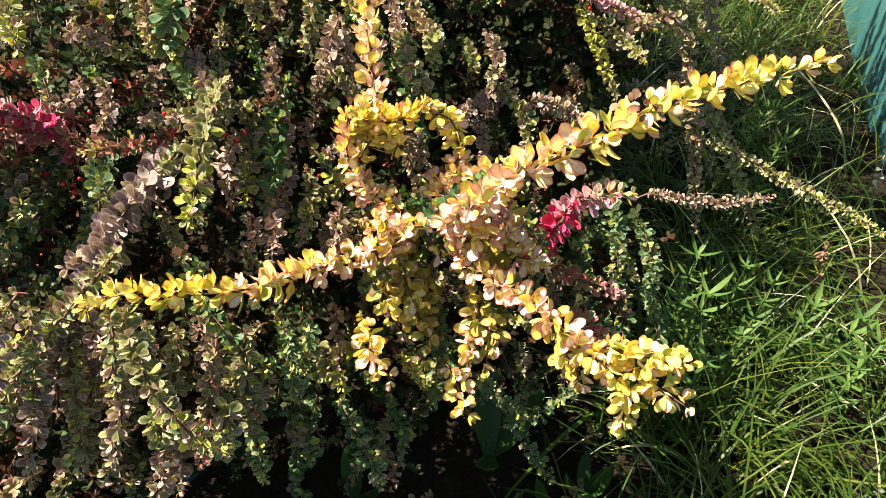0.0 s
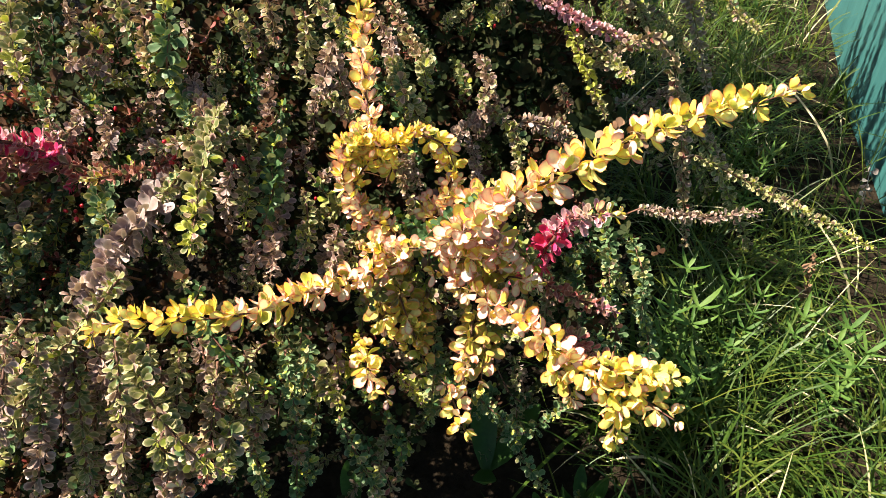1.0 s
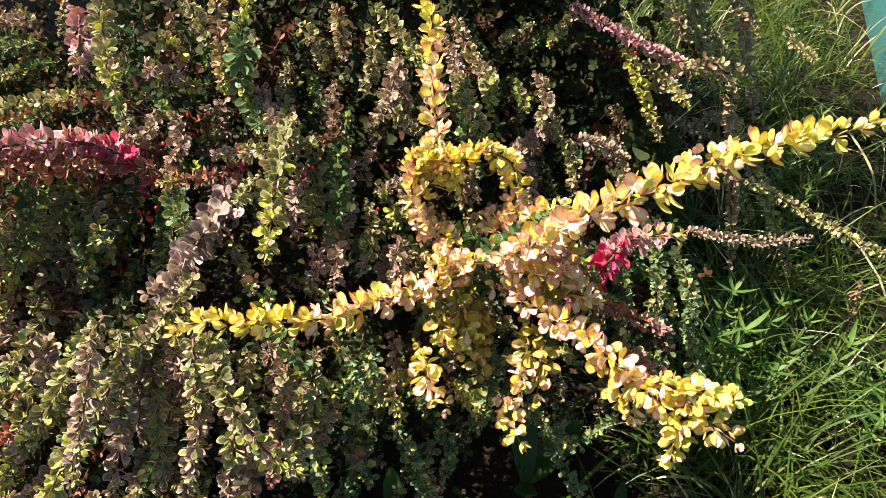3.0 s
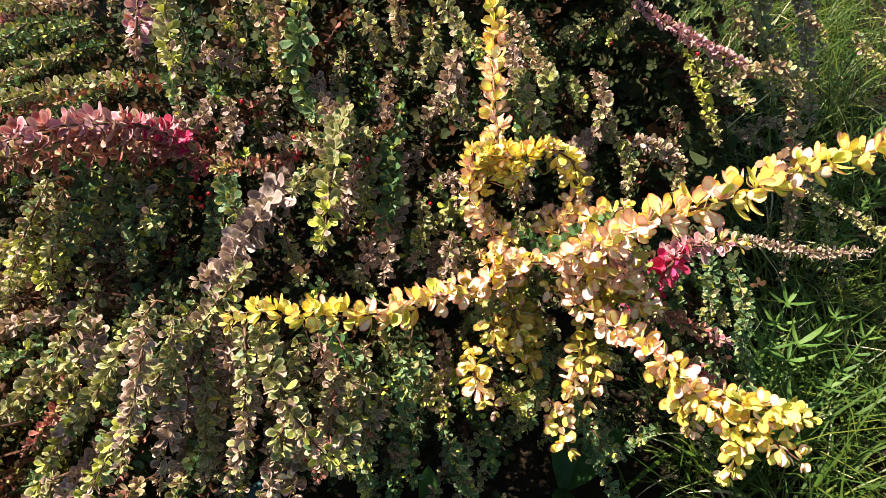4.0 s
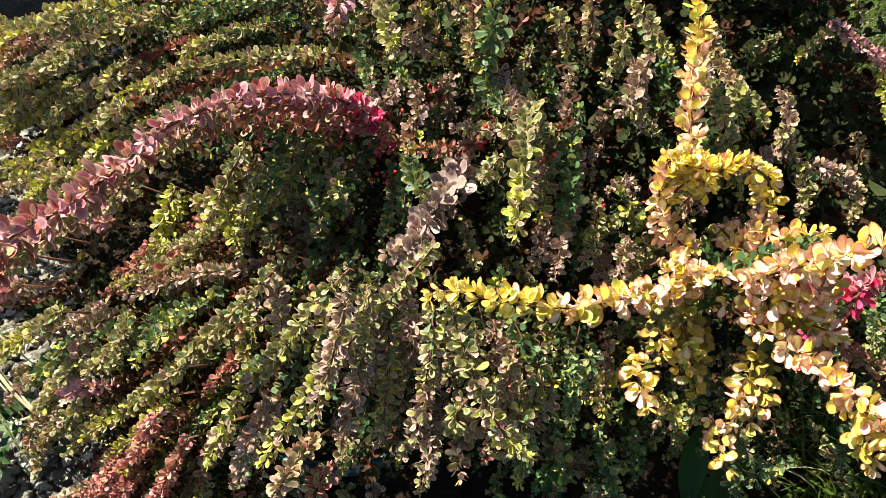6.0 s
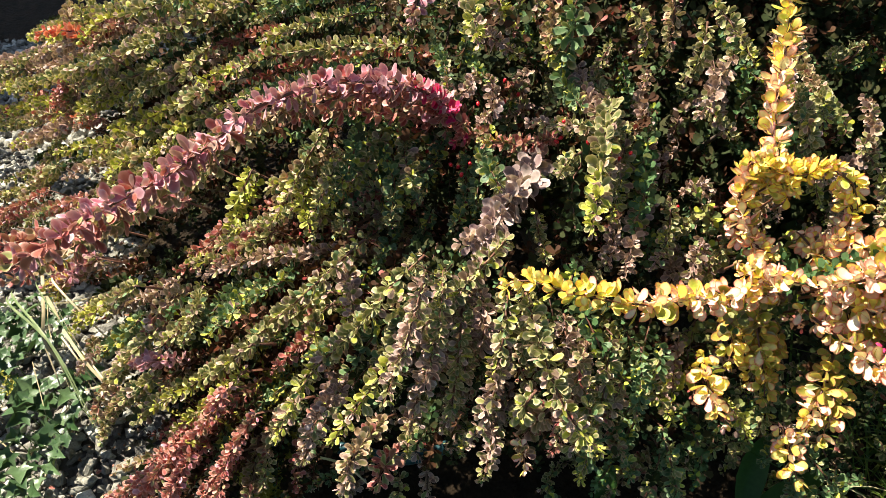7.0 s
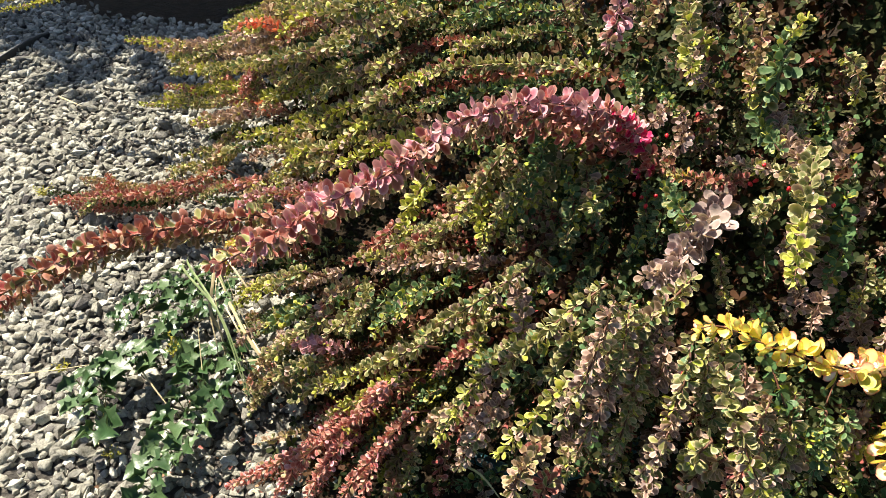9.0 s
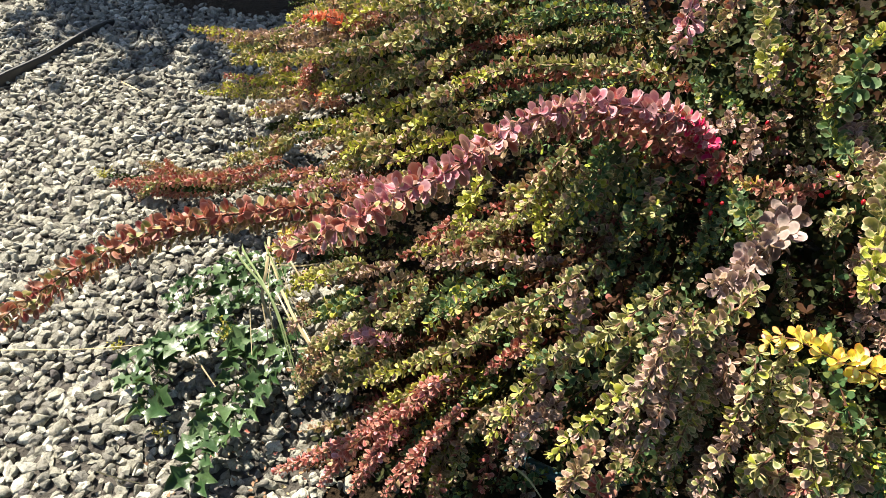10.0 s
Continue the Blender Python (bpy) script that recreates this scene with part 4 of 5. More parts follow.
shoot("bronze", "rust", 0.020, (-0.830, 0.522, 0.399), (-0.843, 0.469, 0.413), (-0.853, 0.435, 0.388))
shoot("olive", "olive", 0.022, (-0.801, 0.512, 0.397), (-0.801, 0.439, 0.401), (-0.817, 0.416, 0.389))
shoot("olive", "olive", 0.022, (-0.599, 0.537, 0.458), (-0.655, 0.506, 0.420), (-0.664, 0.430, 0.452))
shoot("olive", "lime", 0.022, (-0.591, 0.523, 0.451), (-0.611, 0.511, 0.427), (-0.590, 0.463, 0.440))
shoot("olive", "green", 0.019, (-0.507, 0.481, 0.505), (-0.548, 0.473, 0.455), (-0.584, 0.429, 0.444))
shoot("rose", "plum", 0.021, (-0.786, 0.425, 0.353), (-0.843, 0.415, 0.348), (-0.974, 0.464, 0.236))
shoot("olive", "lime", 0.021, (-0.964, 0.537, 0.346), (-1.067, 0.548, 0.258), (-1.151, 0.540, 0.203))
shoot("rose", "olivegold", 0.024, (-1.119, 0.604, 0.305), (-1.187, 0.600, 0.247), (-1.218, 0.557, 0.233))
shoot("bronze", "lime", 0.021, (-1.111, 0.608, 0.298), (-1.188, 0.599, 0.241), (-1.220, 0.559, 0.234))
shoot("coral", "coral", 0.017, (-0.689, 0.382, 0.376), (-0.746, 0.333, 0.292), (-0.827, 0.284, 0.216), (-0.915, 0.237, 0.131))
shoot("coral", "coral", 0.017, (-0.722, 0.356, 0.287), (-0.737, 0.291, 0.274), (-0.751, 0.246, 0.219))
shoot("coral", "coral", 0.017, (-0.666, 0.349, 0.297), (-0.688, 0.308, 0.277), (-0.702, 0.266, 0.234))
shoot("coral", "coral", 0.017, (-0.768, 0.305, 0.275), (-0.802, 0.281, 0.217), (-0.823, 0.253, 0.158))
shoot("bronze", "rust", 0.021, (-0.665, 0.391, 0.272), (-0.668, 0.361, 0.217), (-0.639, 0.303, 0.234))
shoot("plum", "bronze", 0.019, (-0.520, 0.420, 0.436), (-0.519, 0.339, 0.463), (-0.534, 0.313, 0.400))
shoot("bronze", "plum", 0.019, (-0.449, 0.365, 0.459), (-0.443, 0.284, 0.506), (-0.447, 0.257, 0.475))
shoot("plum", "plum", 0.020, (-0.601, 0.582, 0.481), (-0.551, 0.507, 0.510), (-0.519, 0.453, 0.515))
shoot("rust", "rust", 0.018, (-0.615, 0.536, 0.427), (-0.613, 0.466, 0.422), (-0.629, 0.415, 0.417))
shoot("olive", "plum", 0.019, (-0.382, 0.513, 0.423), (-0.382, 0.457, 0.404), (-0.372, 0.394, 0.396))
shoot("olive", "lime", 0.021, (-0.279, 0.396, 0.551), (-0.285, 0.391, 0.533), (-0.293, 0.410, 0.477))
shoot("plum", "plum", 0.018, (-0.347, 0.512, 0.400), (-0.337, 0.472, 0.381), (-0.320, 0.403, 0.375))
shoot("rust", "rust", 0.021, (-0.421, 0.338, 0.448), (-0.421, 0.303, 0.464), (-0.418, 0.282, 0.463))
shoot("plum", "lime", 0.023, (-1.284, 0.906, 0.558), (-1.702, 1.067, 0.354), (-2.041, 1.072, 0.284))
shoot("olive", "lime", 0.024, (-1.002, 0.936, 0.640), (-1.089, 0.842, 0.609), (-1.220, 0.874, 0.527), (-1.386, 0.908, 0.448))
shoot("olive", "lime", 0.023, (-1.154, 0.821, 0.584), (-1.494, 0.958, 0.399), (-1.871, 1.060, 0.240))
shoot("olive", "olive", 0.024, (-0.980, 0.882, 0.603), (-1.027, 0.838, 0.565), (-1.184, 0.870, 0.460))
shoot("lime", "rust", 0.021, (-1.455, 0.929, 0.377), (-1.772, 1.053, 0.211), (-1.934, 1.078, 0.166))
shoot("olive", "lime", 0.021, (-1.552, 0.952, 0.292), (-1.856, 1.069, 0.137), (-2.028, 1.043, 0.093))
shoot("plum", "lime", 0.022, (-1.324, 0.895, 0.382), (-1.428, 0.888, 0.332), (-1.753, 0.991, 0.142))
shoot("olive", "lime", 0.024, (-0.912, 0.791, 0.537), (-1.116, 0.814, 0.432), (-1.352, 0.799, 0.346))
shoot("olive", "lime", 0.023, (-0.597, 0.859, 0.678), (-0.702, 0.869, 0.655), (-0.818, 0.839, 0.634), (-0.904, 0.742, 0.625))
shoot("green", "olive", 0.018, (-0.649, 0.861, 0.649), (-0.782, 0.834, 0.603), (-0.900, 0.773, 0.561))
shoot("olive", "lime", 0.024, (-1.049, 0.727, 0.431), (-1.197, 0.766, 0.320), (-1.306, 0.746, 0.239))
shoot("lime", "lime", 0.024, (-0.835, 0.777, 0.536), (-0.952, 0.773, 0.469), (-1.017, 0.702, 0.439))
shoot("rust", "coral", 0.021, (-1.448, 0.818, 0.210), (-1.588, 0.721, 0.155), (-1.959, 0.654, 0.020))
shoot("bronze", "rust", 0.020, (-1.437, 0.799, 0.185), (-1.584, 0.742, 0.123), (-1.917, 0.715, 0.020))
shoot("coral", "rose", 0.020, (-1.282, 0.765, 0.276), (-1.460, 0.782, 0.171), (-1.584, 0.730, 0.139))
shoot("rust", "coral", 0.019, (-1.574, 0.781, 0.101), (-1.724, 0.717, 0.051), (-1.887, 0.665, 0.020))
shoot("rust", "coral", 0.014, (-1.378, 0.909, 0.452), (-1.398, 0.910, 0.429), (-1.420, 0.916, 0.401))
shoot("rust", "coral", 0.017, (-1.272, 0.858, 0.410), (-1.366, 0.898, 0.354), (-1.397, 0.875, 0.345))
shoot("flame", "flame", 0.022, (-1.262, 0.884, 0.552), (-1.284, 0.886, 0.574), (-1.312, 0.893, 0.570))
shoot("flame", "rust", 0.022, (-1.330, 0.885, 0.356), (-1.360, 0.888, 0.376), (-1.392, 0.892, 0.372))
shoot("rust", "bronze", 0.019, (-1.158, 0.867, 0.620), (-1.229, 0.880, 0.585), (-1.307, 0.897, 0.552))
shoot("rose", "bronze", 0.024, (-0.913, 0.646, 0.453), (-1.084, 0.691, 0.368), (-1.320, 0.743, 0.235))
shoot("olive", "olive", 0.024, (-1.411, 0.835, 0.276), (-1.567, 0.868, 0.153), (-1.694, 0.841, 0.106))
shoot("olive", "lime", 0.022, (-1.198, 0.919, 0.625), (-1.347, 0.944, 0.558), (-1.592, 1.038, 0.445))
shoot("olive", "plum", 0.023, (-0.933, 0.942, 0.664), (-1.038, 0.933, 0.622), (-1.098, 0.839, 0.613))
shoot("olive", "lime", 0.024, (-1.039, 0.921, 0.669), (-1.121, 0.891, 0.641), (-1.302, 0.931, 0.574))
shoot("rose", "plum", 0.028, (-0.623, 0.977, 0.757), (-0.615, 0.934, 0.725), (-0.608, 0.892, 0.695))
shoot("olive", "olive", 0.023, (-1.056, 0.862, 0.569), (-1.170, 0.863, 0.514), (-1.327, 0.894, 0.444))
shoot("lime", "plum", 0.022, (-1.189, 0.880, 0.476), (-1.337, 0.895, 0.399), (-1.539, 0.941, 0.302))
shoot("olive", "lime", 0.024, (-0.917, 0.766, 0.592), (-1.069, 0.832, 0.485), (-1.230, 0.843, 0.403))
shoot("olive", "lime", 0.024, (-1.007, 0.778, 0.454), (-1.103, 0.759, 0.419), (-1.271, 0.804, 0.342))
shoot("olive", "lime", 0.024, (-0.888, 0.714, 0.479), (-0.943, 0.688, 0.451), (-0.991, 0.682, 0.424))
shoot("olive", "lime", 0.021, (-0.746, 0.965, 0.658), (-0.805, 0.912, 0.655), (-0.874, 0.880, 0.630))
shoot("green", "olive", 0.018, (-0.726, 1.006, 0.687), (-0.810, 0.960, 0.680), (-0.914, 0.909, 0.640))
shoot("green", "olive", 0.020, (-0.820, 0.978, 0.696), (-0.858, 0.950, 0.678), (-0.905, 0.933, 0.664))
shoot("olive", "lime", 0.023, (-1.686, 1.066, 0.336), (-1.780, 1.066, 0.295), (-1.938, 1.118, 0.239))
shoot("lime", "lime", 0.018, (-2.075, 1.072, 0.484), (-2.274, 0.994, 0.402), (-2.399, 0.912, 0.373))
shoot("olive", "lime", 0.020, (-0.649, 0.412, 0.465), (-0.738, 0.403, 0.367), (-0.791, 0.348, 0.346))
shoot("lime", "olive", 0.018, (-0.675, 0.414, 0.396), (-0.722, 0.378, 0.345), (-0.785, 0.348, 0.278))
shoot("coral", "coral", 0.017, (-0.678, 0.377, 0.402), (-0.746, 0.363, 0.304), (-0.762, 0.284, 0.315))
shoot("rose", "rose", 0.0305, (-0.502, 0.734, 0.664), (-0.525, 0.712, 0.695), (-0.577, 0.667, 0.723), (-0.626, 0.618, 0.732), (-0.660, 0.565, 0.732))
shoot("magenta", "rust", 0.024, (-0.490, 0.752, 0.640), (-0.512, 0.726, 0.682), (-0.540, 0.702, 0.708))
shoot("rose", "rust", 0.029, (-0.641, 0.586, 0.740), (-0.665, 0.530, 0.741), (-0.678, 0.464, 0.735), (-0.689, 0.399, 0.734), (-0.700, 0.324, 0.746), (-0.705, 0.259, 0.754), (-0.712, 0.219, 0.757), (-0.721, 0.188, 0.758))
shoot("rust", "bronze", 0.030, (-0.903, 0.544, 0.512), (-0.954, 0.449, 0.534), (-0.995, 0.368, 0.557), (-1.036, 0.287, 0.576), (-1.064, 0.210, 0.579), (-1.080, 0.128, 0.574), (-1.084, 0.047, 0.567), (-1.089, -0.016, 0.558))
# Second row under the rose arch: rust leaves, shade partly put into the colour.
shoot("rust", "bronze", 0.025, (-0.501, 0.746, 0.644), (-0.533, 0.719, 0.670), (-0.577, 0.677, 0.700), (-0.626, 0.627, 0.707), (-0.663, 0.574, 0.708))
shoot("bronze", "rust", 0.023, (-0.645, 0.599, 0.714), (-0.671, 0.545, 0.711), (-0.686, 0.478, 0.705), (-0.697, 0.412, 0.705), (-0.710, 0.335, 0.717), (-0.717, 0.270, 0.726), (-0.725, 0.228, 0.730))
shoot("bronze", "rust", 0.023, (-0.929, 0.518, 0.492), (-0.960, 0.450, 0.508), (-1.002, 0.369, 0.533), (-1.044, 0.287, 0.552), (-1.073, 0.209, 0.555), (-1.089, 0.125, 0.551), (-1.093, 0.042, 0.545))
shoot("olive", "lime", 0.022, (-0.860, 1.060, 0.690), (-1.060, 1.090, 0.650), (-1.260, 1.130, 0.560))
shoot("plum", "olive", 0.022, (-0.780, 1.100, 0.680), (-0.980, 1.150, 0.640), (-1.180, 1.190, 0.560))
shoot("olive", "bronze", 0.021, (-0.920, 1.150, 0.620), (-1.120, 1.230, 0.560), (-1.320, 1.290, 0.470))
shoot("bronze", "lime", 0.021, (-1.100, 1.150, 0.560), (-1.290, 1.200, 0.490), (-1.470, 1.240, 0.390))
shoot("olive", "lime", 0.021, (-1.300, 1.160, 0.520), (-1.500, 1.240, 0.440), (-1.720, 1.290, 0.350))
shoot("plum", "rust", 0.021, (-1.350, 1.110, 0.480), (-1.560, 1.190, 0.410), (-1.780, 1.220, 0.300))
shoot("olive", "lime", 0.020, (-1.450, 1.260, 0.430), (-1.680, 1.330, 0.360), (-1.900, 1.360, 0.270))
shoot("green", "olive", 0.020, (-1.500, 1.180, 0.400), (-1.720, 1.250, 0.320), (-1.940, 1.270, 0.220))
shoot("bronze", "lime", 0.020, (-1.240, 1.300, 0.500), (-1.460, 1.390, 0.430), (-1.700, 1.440, 0.340))
shoot("olive", "plum", 0.020, (-1.050, 1.240, 0.560), (-1.260, 1.330, 0.510), (-1.480, 1.400, 0.430))
shoot("rose", "rust", 0.024, (-0.900, 1.060, 0.660), (-0.950, 1.050, 0.655), (-1.000, 1.040, 0.640))
shoot("rust", "rose", 0.016, (-0.994, 0.684, 0.409), (-1.073, 0.679, 0.375), (-1.204, 0.703, 0.314))
shoot("bronze", "olive", 0.016, (-0.062, 0.853, 0.582), (-0.052, 0.829, 0.533), (-0.037, 0.805, 0.483))
shoot("plum", "plum", 0.015, (-0.035, 0.865, 0.558), (-0.039, 0.845, 0.542), (-0.027, 0.827, 0.524))
shoot("plum", "olive", 0.016, (0.050, 0.919, 0.539), (0.057, 0.869, 0.500), (0.039, 0.824, 0.476))
shoot("bronze", "plum", 0.016, (0.108, 0.903, 0.473), (0.134, 0.863, 0.434), (0.159, 0.830, 0.409))
shoot("plum", "plum", 0.015, (-0.093, 0.997, 0.718), (-0.067, 0.946, 0.689), (-0.055, 0.849, 0.681))
shoot("bronze", "olive", 0.015, (0.200, 1.026, 0.518), (0.214, 0.968, 0.489), (0.200, 0.922, 0.478))
shoot("plum", "bronze", 0.015, (-0.169, 0.776, 0.568), (-0.139, 0.799, 0.579), (-0.132, 0.773, 0.549))
shoot("green", "olive", 0.016, (0.231, 0.869, 0.366), (0.286, 0.871, 0.310), (0.299, 0.796, 0.318))
shoot("green", "olive", 0.016, (0.165, 0.838, 0.332), (0.201, 0.810, 0.306), (0.208, 0.732, 0.324))
shoot("green", "green", 0.016, (0.311, 0.919, 0.331), (0.332, 0.871, 0.322), (0.324, 0.789, 0.325))
shoot("green", "green", 0.021, (0.215, 0.930, 0.360), (0.225, 0.870, 0.345), (0.215, 0.810, 0.310))
shoot("green", "olive", 0.021, (0.265, 0.930, 0.380), (0.275, 0.870, 0.365), (0.270, 0.800, 0.330))
shoot("green", "green", 0.021, (0.320, 0.900, 0.350), (0.330, 0.830, 0.330), (0.320, 0.760, 0.290))
shoot("green", "rust", 0.020, (0.200, 0.840, 0.370), (0.215, 0.780, 0.350), (0.205, 0.720, 0.310))
shoot("green", "green", 0.021, (0.260, 0.810, 0.330), (0.275, 0.750, 0.310), (0.265, 0.690, 0.270))
shoot("green", "olive", 0.020, (0.320, 0.800, 0.290), (0.330, 0.740, 0.270), (0.320, 0.680, 0.220))
shoot("green", "green", 0.020, (0.230, 0.740, 0.320), (0.240, 0.690, 0.295), (0.232, 0.640, 0.255))
shoot("bronze", "green", 0.020, (0.150, 0.800, 0.400), (0.160, 0.740, 0.380), (0.150, 0.690, 0.340))
shoot("olive", "green", 0.015, (-0.291, 0.683, 0.498), (-0.265, 0.684, 0.474), (-0.236, 0.672, 0.452))
shoot("olive", "olive", 0.015, (-0.346, 0.663, 0.579), (-0.333, 0.640, 0.552), (-0.314, 0.610, 0.541))
shoot("plum", "olive", 0.016, (-0.243, 0.877, 0.605), (-0.219, 0.815, 0.589), (-0.211, 0.740, 0.587))
shoot("olive", "plum", 0.016, (-0.314, 0.948, 0.686), (-0.325, 0.920, 0.647), (-0.293, 0.847, 0.645))
shoot("plum", "olive", 0.016, (-0.250, 0.966, 0.647), (-0.255, 0.916, 0.620), (-0.228, 0.850, 0.613))
shoot("olive", "bronze", 0.017, (-0.364, 0.477, 0.563), (-0.352, 0.479, 0.491), (-0.376, 0.457, 0.410))
shoot("plum", "olive", 0.017, (-0.378, 0.473, 0.544), (-0.402, 0.475, 0.427), (-0.389, 0.410, 0.404))
shoot("green", "olive", 0.016, (-0.381, 0.500, 0.422), (-0.366, 0.454, 0.392), (-0.356, 0.391, 0.395))
shoot("olive", "olive", 0.016, (-0.821, 0.531, 0.400), (-0.786, 0.464, 0.416), (-0.781, 0.422, 0.399))
shoot("olive", "lime", 0.016, (-0.678, 0.631, 0.530), (-0.728, 0.620, 0.489), (-0.814, 0.617, 0.442))
shoot("olive", "bronze", 0.016, (-0.547, 0.661, 0.505), (-0.593, 0.627, 0.496), (-0.624, 0.610, 0.506))
shoot("green", "olive", 0.017, (-0.522, 0.676, 0.539), (-0.544, 0.663, 0.525), (-0.563, 0.641, 0.510))
shoot("olive", "olive", 0.021, (-0.780, 0.415, 0.333), (-0.806, 0.375, 0.319), (-0.861, 0.363, 0.259))
shoot("olive", "bronze", 0.021, (-0.831, 0.436, 0.400), (-0.912, 0.434, 0.303), (-1.041, 0.457, 0.139))
shoot("green", "olive", 0.020, (-0.921, 0.481, 0.336), (-1.013, 0.493, 0.231), (-1.128, 0.502, 0.125))
shoot("coral", "coral", 0.017, (-0.738, 0.393, 0.274), (-0.734, 0.317, 0.286), (-0.742, 0.264, 0.233))
shoot("coral", "coral", 0.017, (-0.643, 0.377, 0.362), (-0.674, 0.332, 0.300), (-0.667, 0.277, 0.264))
shoot("bronze", "olive", 0.020, (-0.586, 0.389, 0.402), (-0.639, 0.383, 0.287), (-0.625, 0.329, 0.255))
shoot("olive", "olive", 0.020, (-0.832, 0.398, 0.332), (-0.954, 0.431, 0.190), (-1.043, 0.429, 0.083))
shoot("green", "lime", 0.020, (-0.742, 0.519, 0.422), (-0.738, 0.468, 0.421), (-0.744, 0.432, 0.415))
shoot("olive", "lime", 0.020, (-0.750, 0.599, 0.449), (-0.792, 0.566, 0.431), (-0.848, 0.552, 0.428))
shoot("green", "olive", 0.020, (-0.674, 0.590, 0.444), (-0.687, 0.545, 0.439), (-0.713, 0.506, 0.437))


def withered_leaves(x, y, z, count):
    """A few dead brown leaves caught on a bough."""
    at = np.array((x, y, z)) + RNG.normal(0, (0.012, 0.005, 0.004), (count, 3))
    v, f, r = scatter(LEAF_FAR, at, RNG.normal(size=(count, 3)), RNG.normal(0, 0.6, (count, 3)) + (0, -0.4, 0.8), RNG.uniform(0.008, 0.014, count))
    part("withered_leaves", mesh_of("withered_leaves", v - HEART, f, [DRYSEED], rim=r), bush, "small withered brown leaves", "stuff")


withered_leaves(0.172, 0.522, 0.818, 12)


def crown():
    """The far side of the mound, its unseen top added to cast shade, trunks, and the shaded shoots in its heart."""
    for k in range(60):
        turn, r = RNG.uniform(-0.35, math.pi + 0.35), math.sqrt(RNG.uniform(0.03, 1.0))
        out = np.array((math.cos(turn), math.sin(turn), 0))
        foot = np.array((-0.33, 1.28, 0)) + out * (0.92, 0.95, 0) * r
        rise = 0.93 * math.sqrt(max(0.0, 1 - r ** 2.6)) + 0.05
        start = foot + (0, 0, rise)
        fall = 0.10 + 0.3 * r
        end = start + out * RNG.uniform(0.10, 0.20) - (0, 0, fall * RNG.uniform(0.4, 1.0))
        undergrowth([start - out * 0.08, start + (0, 0, 0.03), end], 0.013, "olive", 1)
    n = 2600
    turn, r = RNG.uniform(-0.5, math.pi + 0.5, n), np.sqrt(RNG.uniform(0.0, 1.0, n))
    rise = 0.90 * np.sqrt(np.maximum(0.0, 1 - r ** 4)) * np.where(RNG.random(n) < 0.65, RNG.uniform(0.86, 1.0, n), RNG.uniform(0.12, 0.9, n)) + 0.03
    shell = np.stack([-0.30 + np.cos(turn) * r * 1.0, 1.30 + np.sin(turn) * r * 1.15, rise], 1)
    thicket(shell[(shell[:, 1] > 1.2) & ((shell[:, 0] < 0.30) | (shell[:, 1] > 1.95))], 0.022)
    # Upper growth out of view, added to shade the shrub and the grass.
    unseen_canopy = np.stack([RNG.uniform(-0.5, 0.25, 2200), RNG.uniform(1.45, 2.4, 2200), RNG.uniform(0.70, 1.0, 2200)], 1)
    thicket(unseen_canopy, 0.022)
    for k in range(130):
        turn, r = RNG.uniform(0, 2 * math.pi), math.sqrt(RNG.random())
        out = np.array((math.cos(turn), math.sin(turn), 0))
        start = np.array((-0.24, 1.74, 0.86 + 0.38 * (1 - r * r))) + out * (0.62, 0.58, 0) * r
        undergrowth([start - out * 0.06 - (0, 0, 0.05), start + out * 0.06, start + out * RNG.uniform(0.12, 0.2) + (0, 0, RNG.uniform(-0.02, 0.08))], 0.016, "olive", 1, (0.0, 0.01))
    # Unseen arching shoots, added to throw leaf shadows on the wall and grass.
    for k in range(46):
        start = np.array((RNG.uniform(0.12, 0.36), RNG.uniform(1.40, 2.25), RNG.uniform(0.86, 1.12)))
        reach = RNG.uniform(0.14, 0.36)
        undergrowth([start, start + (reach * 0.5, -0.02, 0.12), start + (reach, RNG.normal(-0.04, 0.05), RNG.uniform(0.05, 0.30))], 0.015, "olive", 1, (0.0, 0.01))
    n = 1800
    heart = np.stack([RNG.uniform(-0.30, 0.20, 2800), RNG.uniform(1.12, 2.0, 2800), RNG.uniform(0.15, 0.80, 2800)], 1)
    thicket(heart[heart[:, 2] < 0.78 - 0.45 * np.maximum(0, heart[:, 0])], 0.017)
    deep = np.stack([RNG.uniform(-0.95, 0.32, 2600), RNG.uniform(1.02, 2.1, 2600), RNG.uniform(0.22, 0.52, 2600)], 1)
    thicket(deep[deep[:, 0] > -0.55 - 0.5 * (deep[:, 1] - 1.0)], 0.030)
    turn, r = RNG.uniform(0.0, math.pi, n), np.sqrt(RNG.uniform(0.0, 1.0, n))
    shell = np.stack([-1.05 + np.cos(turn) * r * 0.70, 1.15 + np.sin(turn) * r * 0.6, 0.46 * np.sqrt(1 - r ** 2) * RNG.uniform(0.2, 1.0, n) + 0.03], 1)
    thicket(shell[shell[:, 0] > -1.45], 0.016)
    for k in range(70):
        turn, r = RNG.uniform(0.2, math.pi + 0.1), math.sqrt(RNG.uniform(0.02, 1.0))
        out = np.array((math.cos(turn), math.sin(turn), 0))
        start = np.array((-1.05, 1.22, 0.05 + 0.48 * math.sqrt(max(0.0, 1 - r ** 2)))) + out * (0.65, 0.55, 0) * r
        end = start + out * 0.12 + (-0.06, 0, -0.10)
        undergrowth([start - out * 0.06, start + (0, 0, 0.02), end], 0.013, "olive", 1)
    for k in range(110):
        x, y = RNG.uniform(-1.35, 0.32), RNG.uniform(0.42, 1.15)
        top = (0.18 + 0.68 * (y - 0.35)) * (1 - 0.75 * max(0.0, -0.95 - x)) * (1 - 0.8 * max(0.0, x)) - 0.12
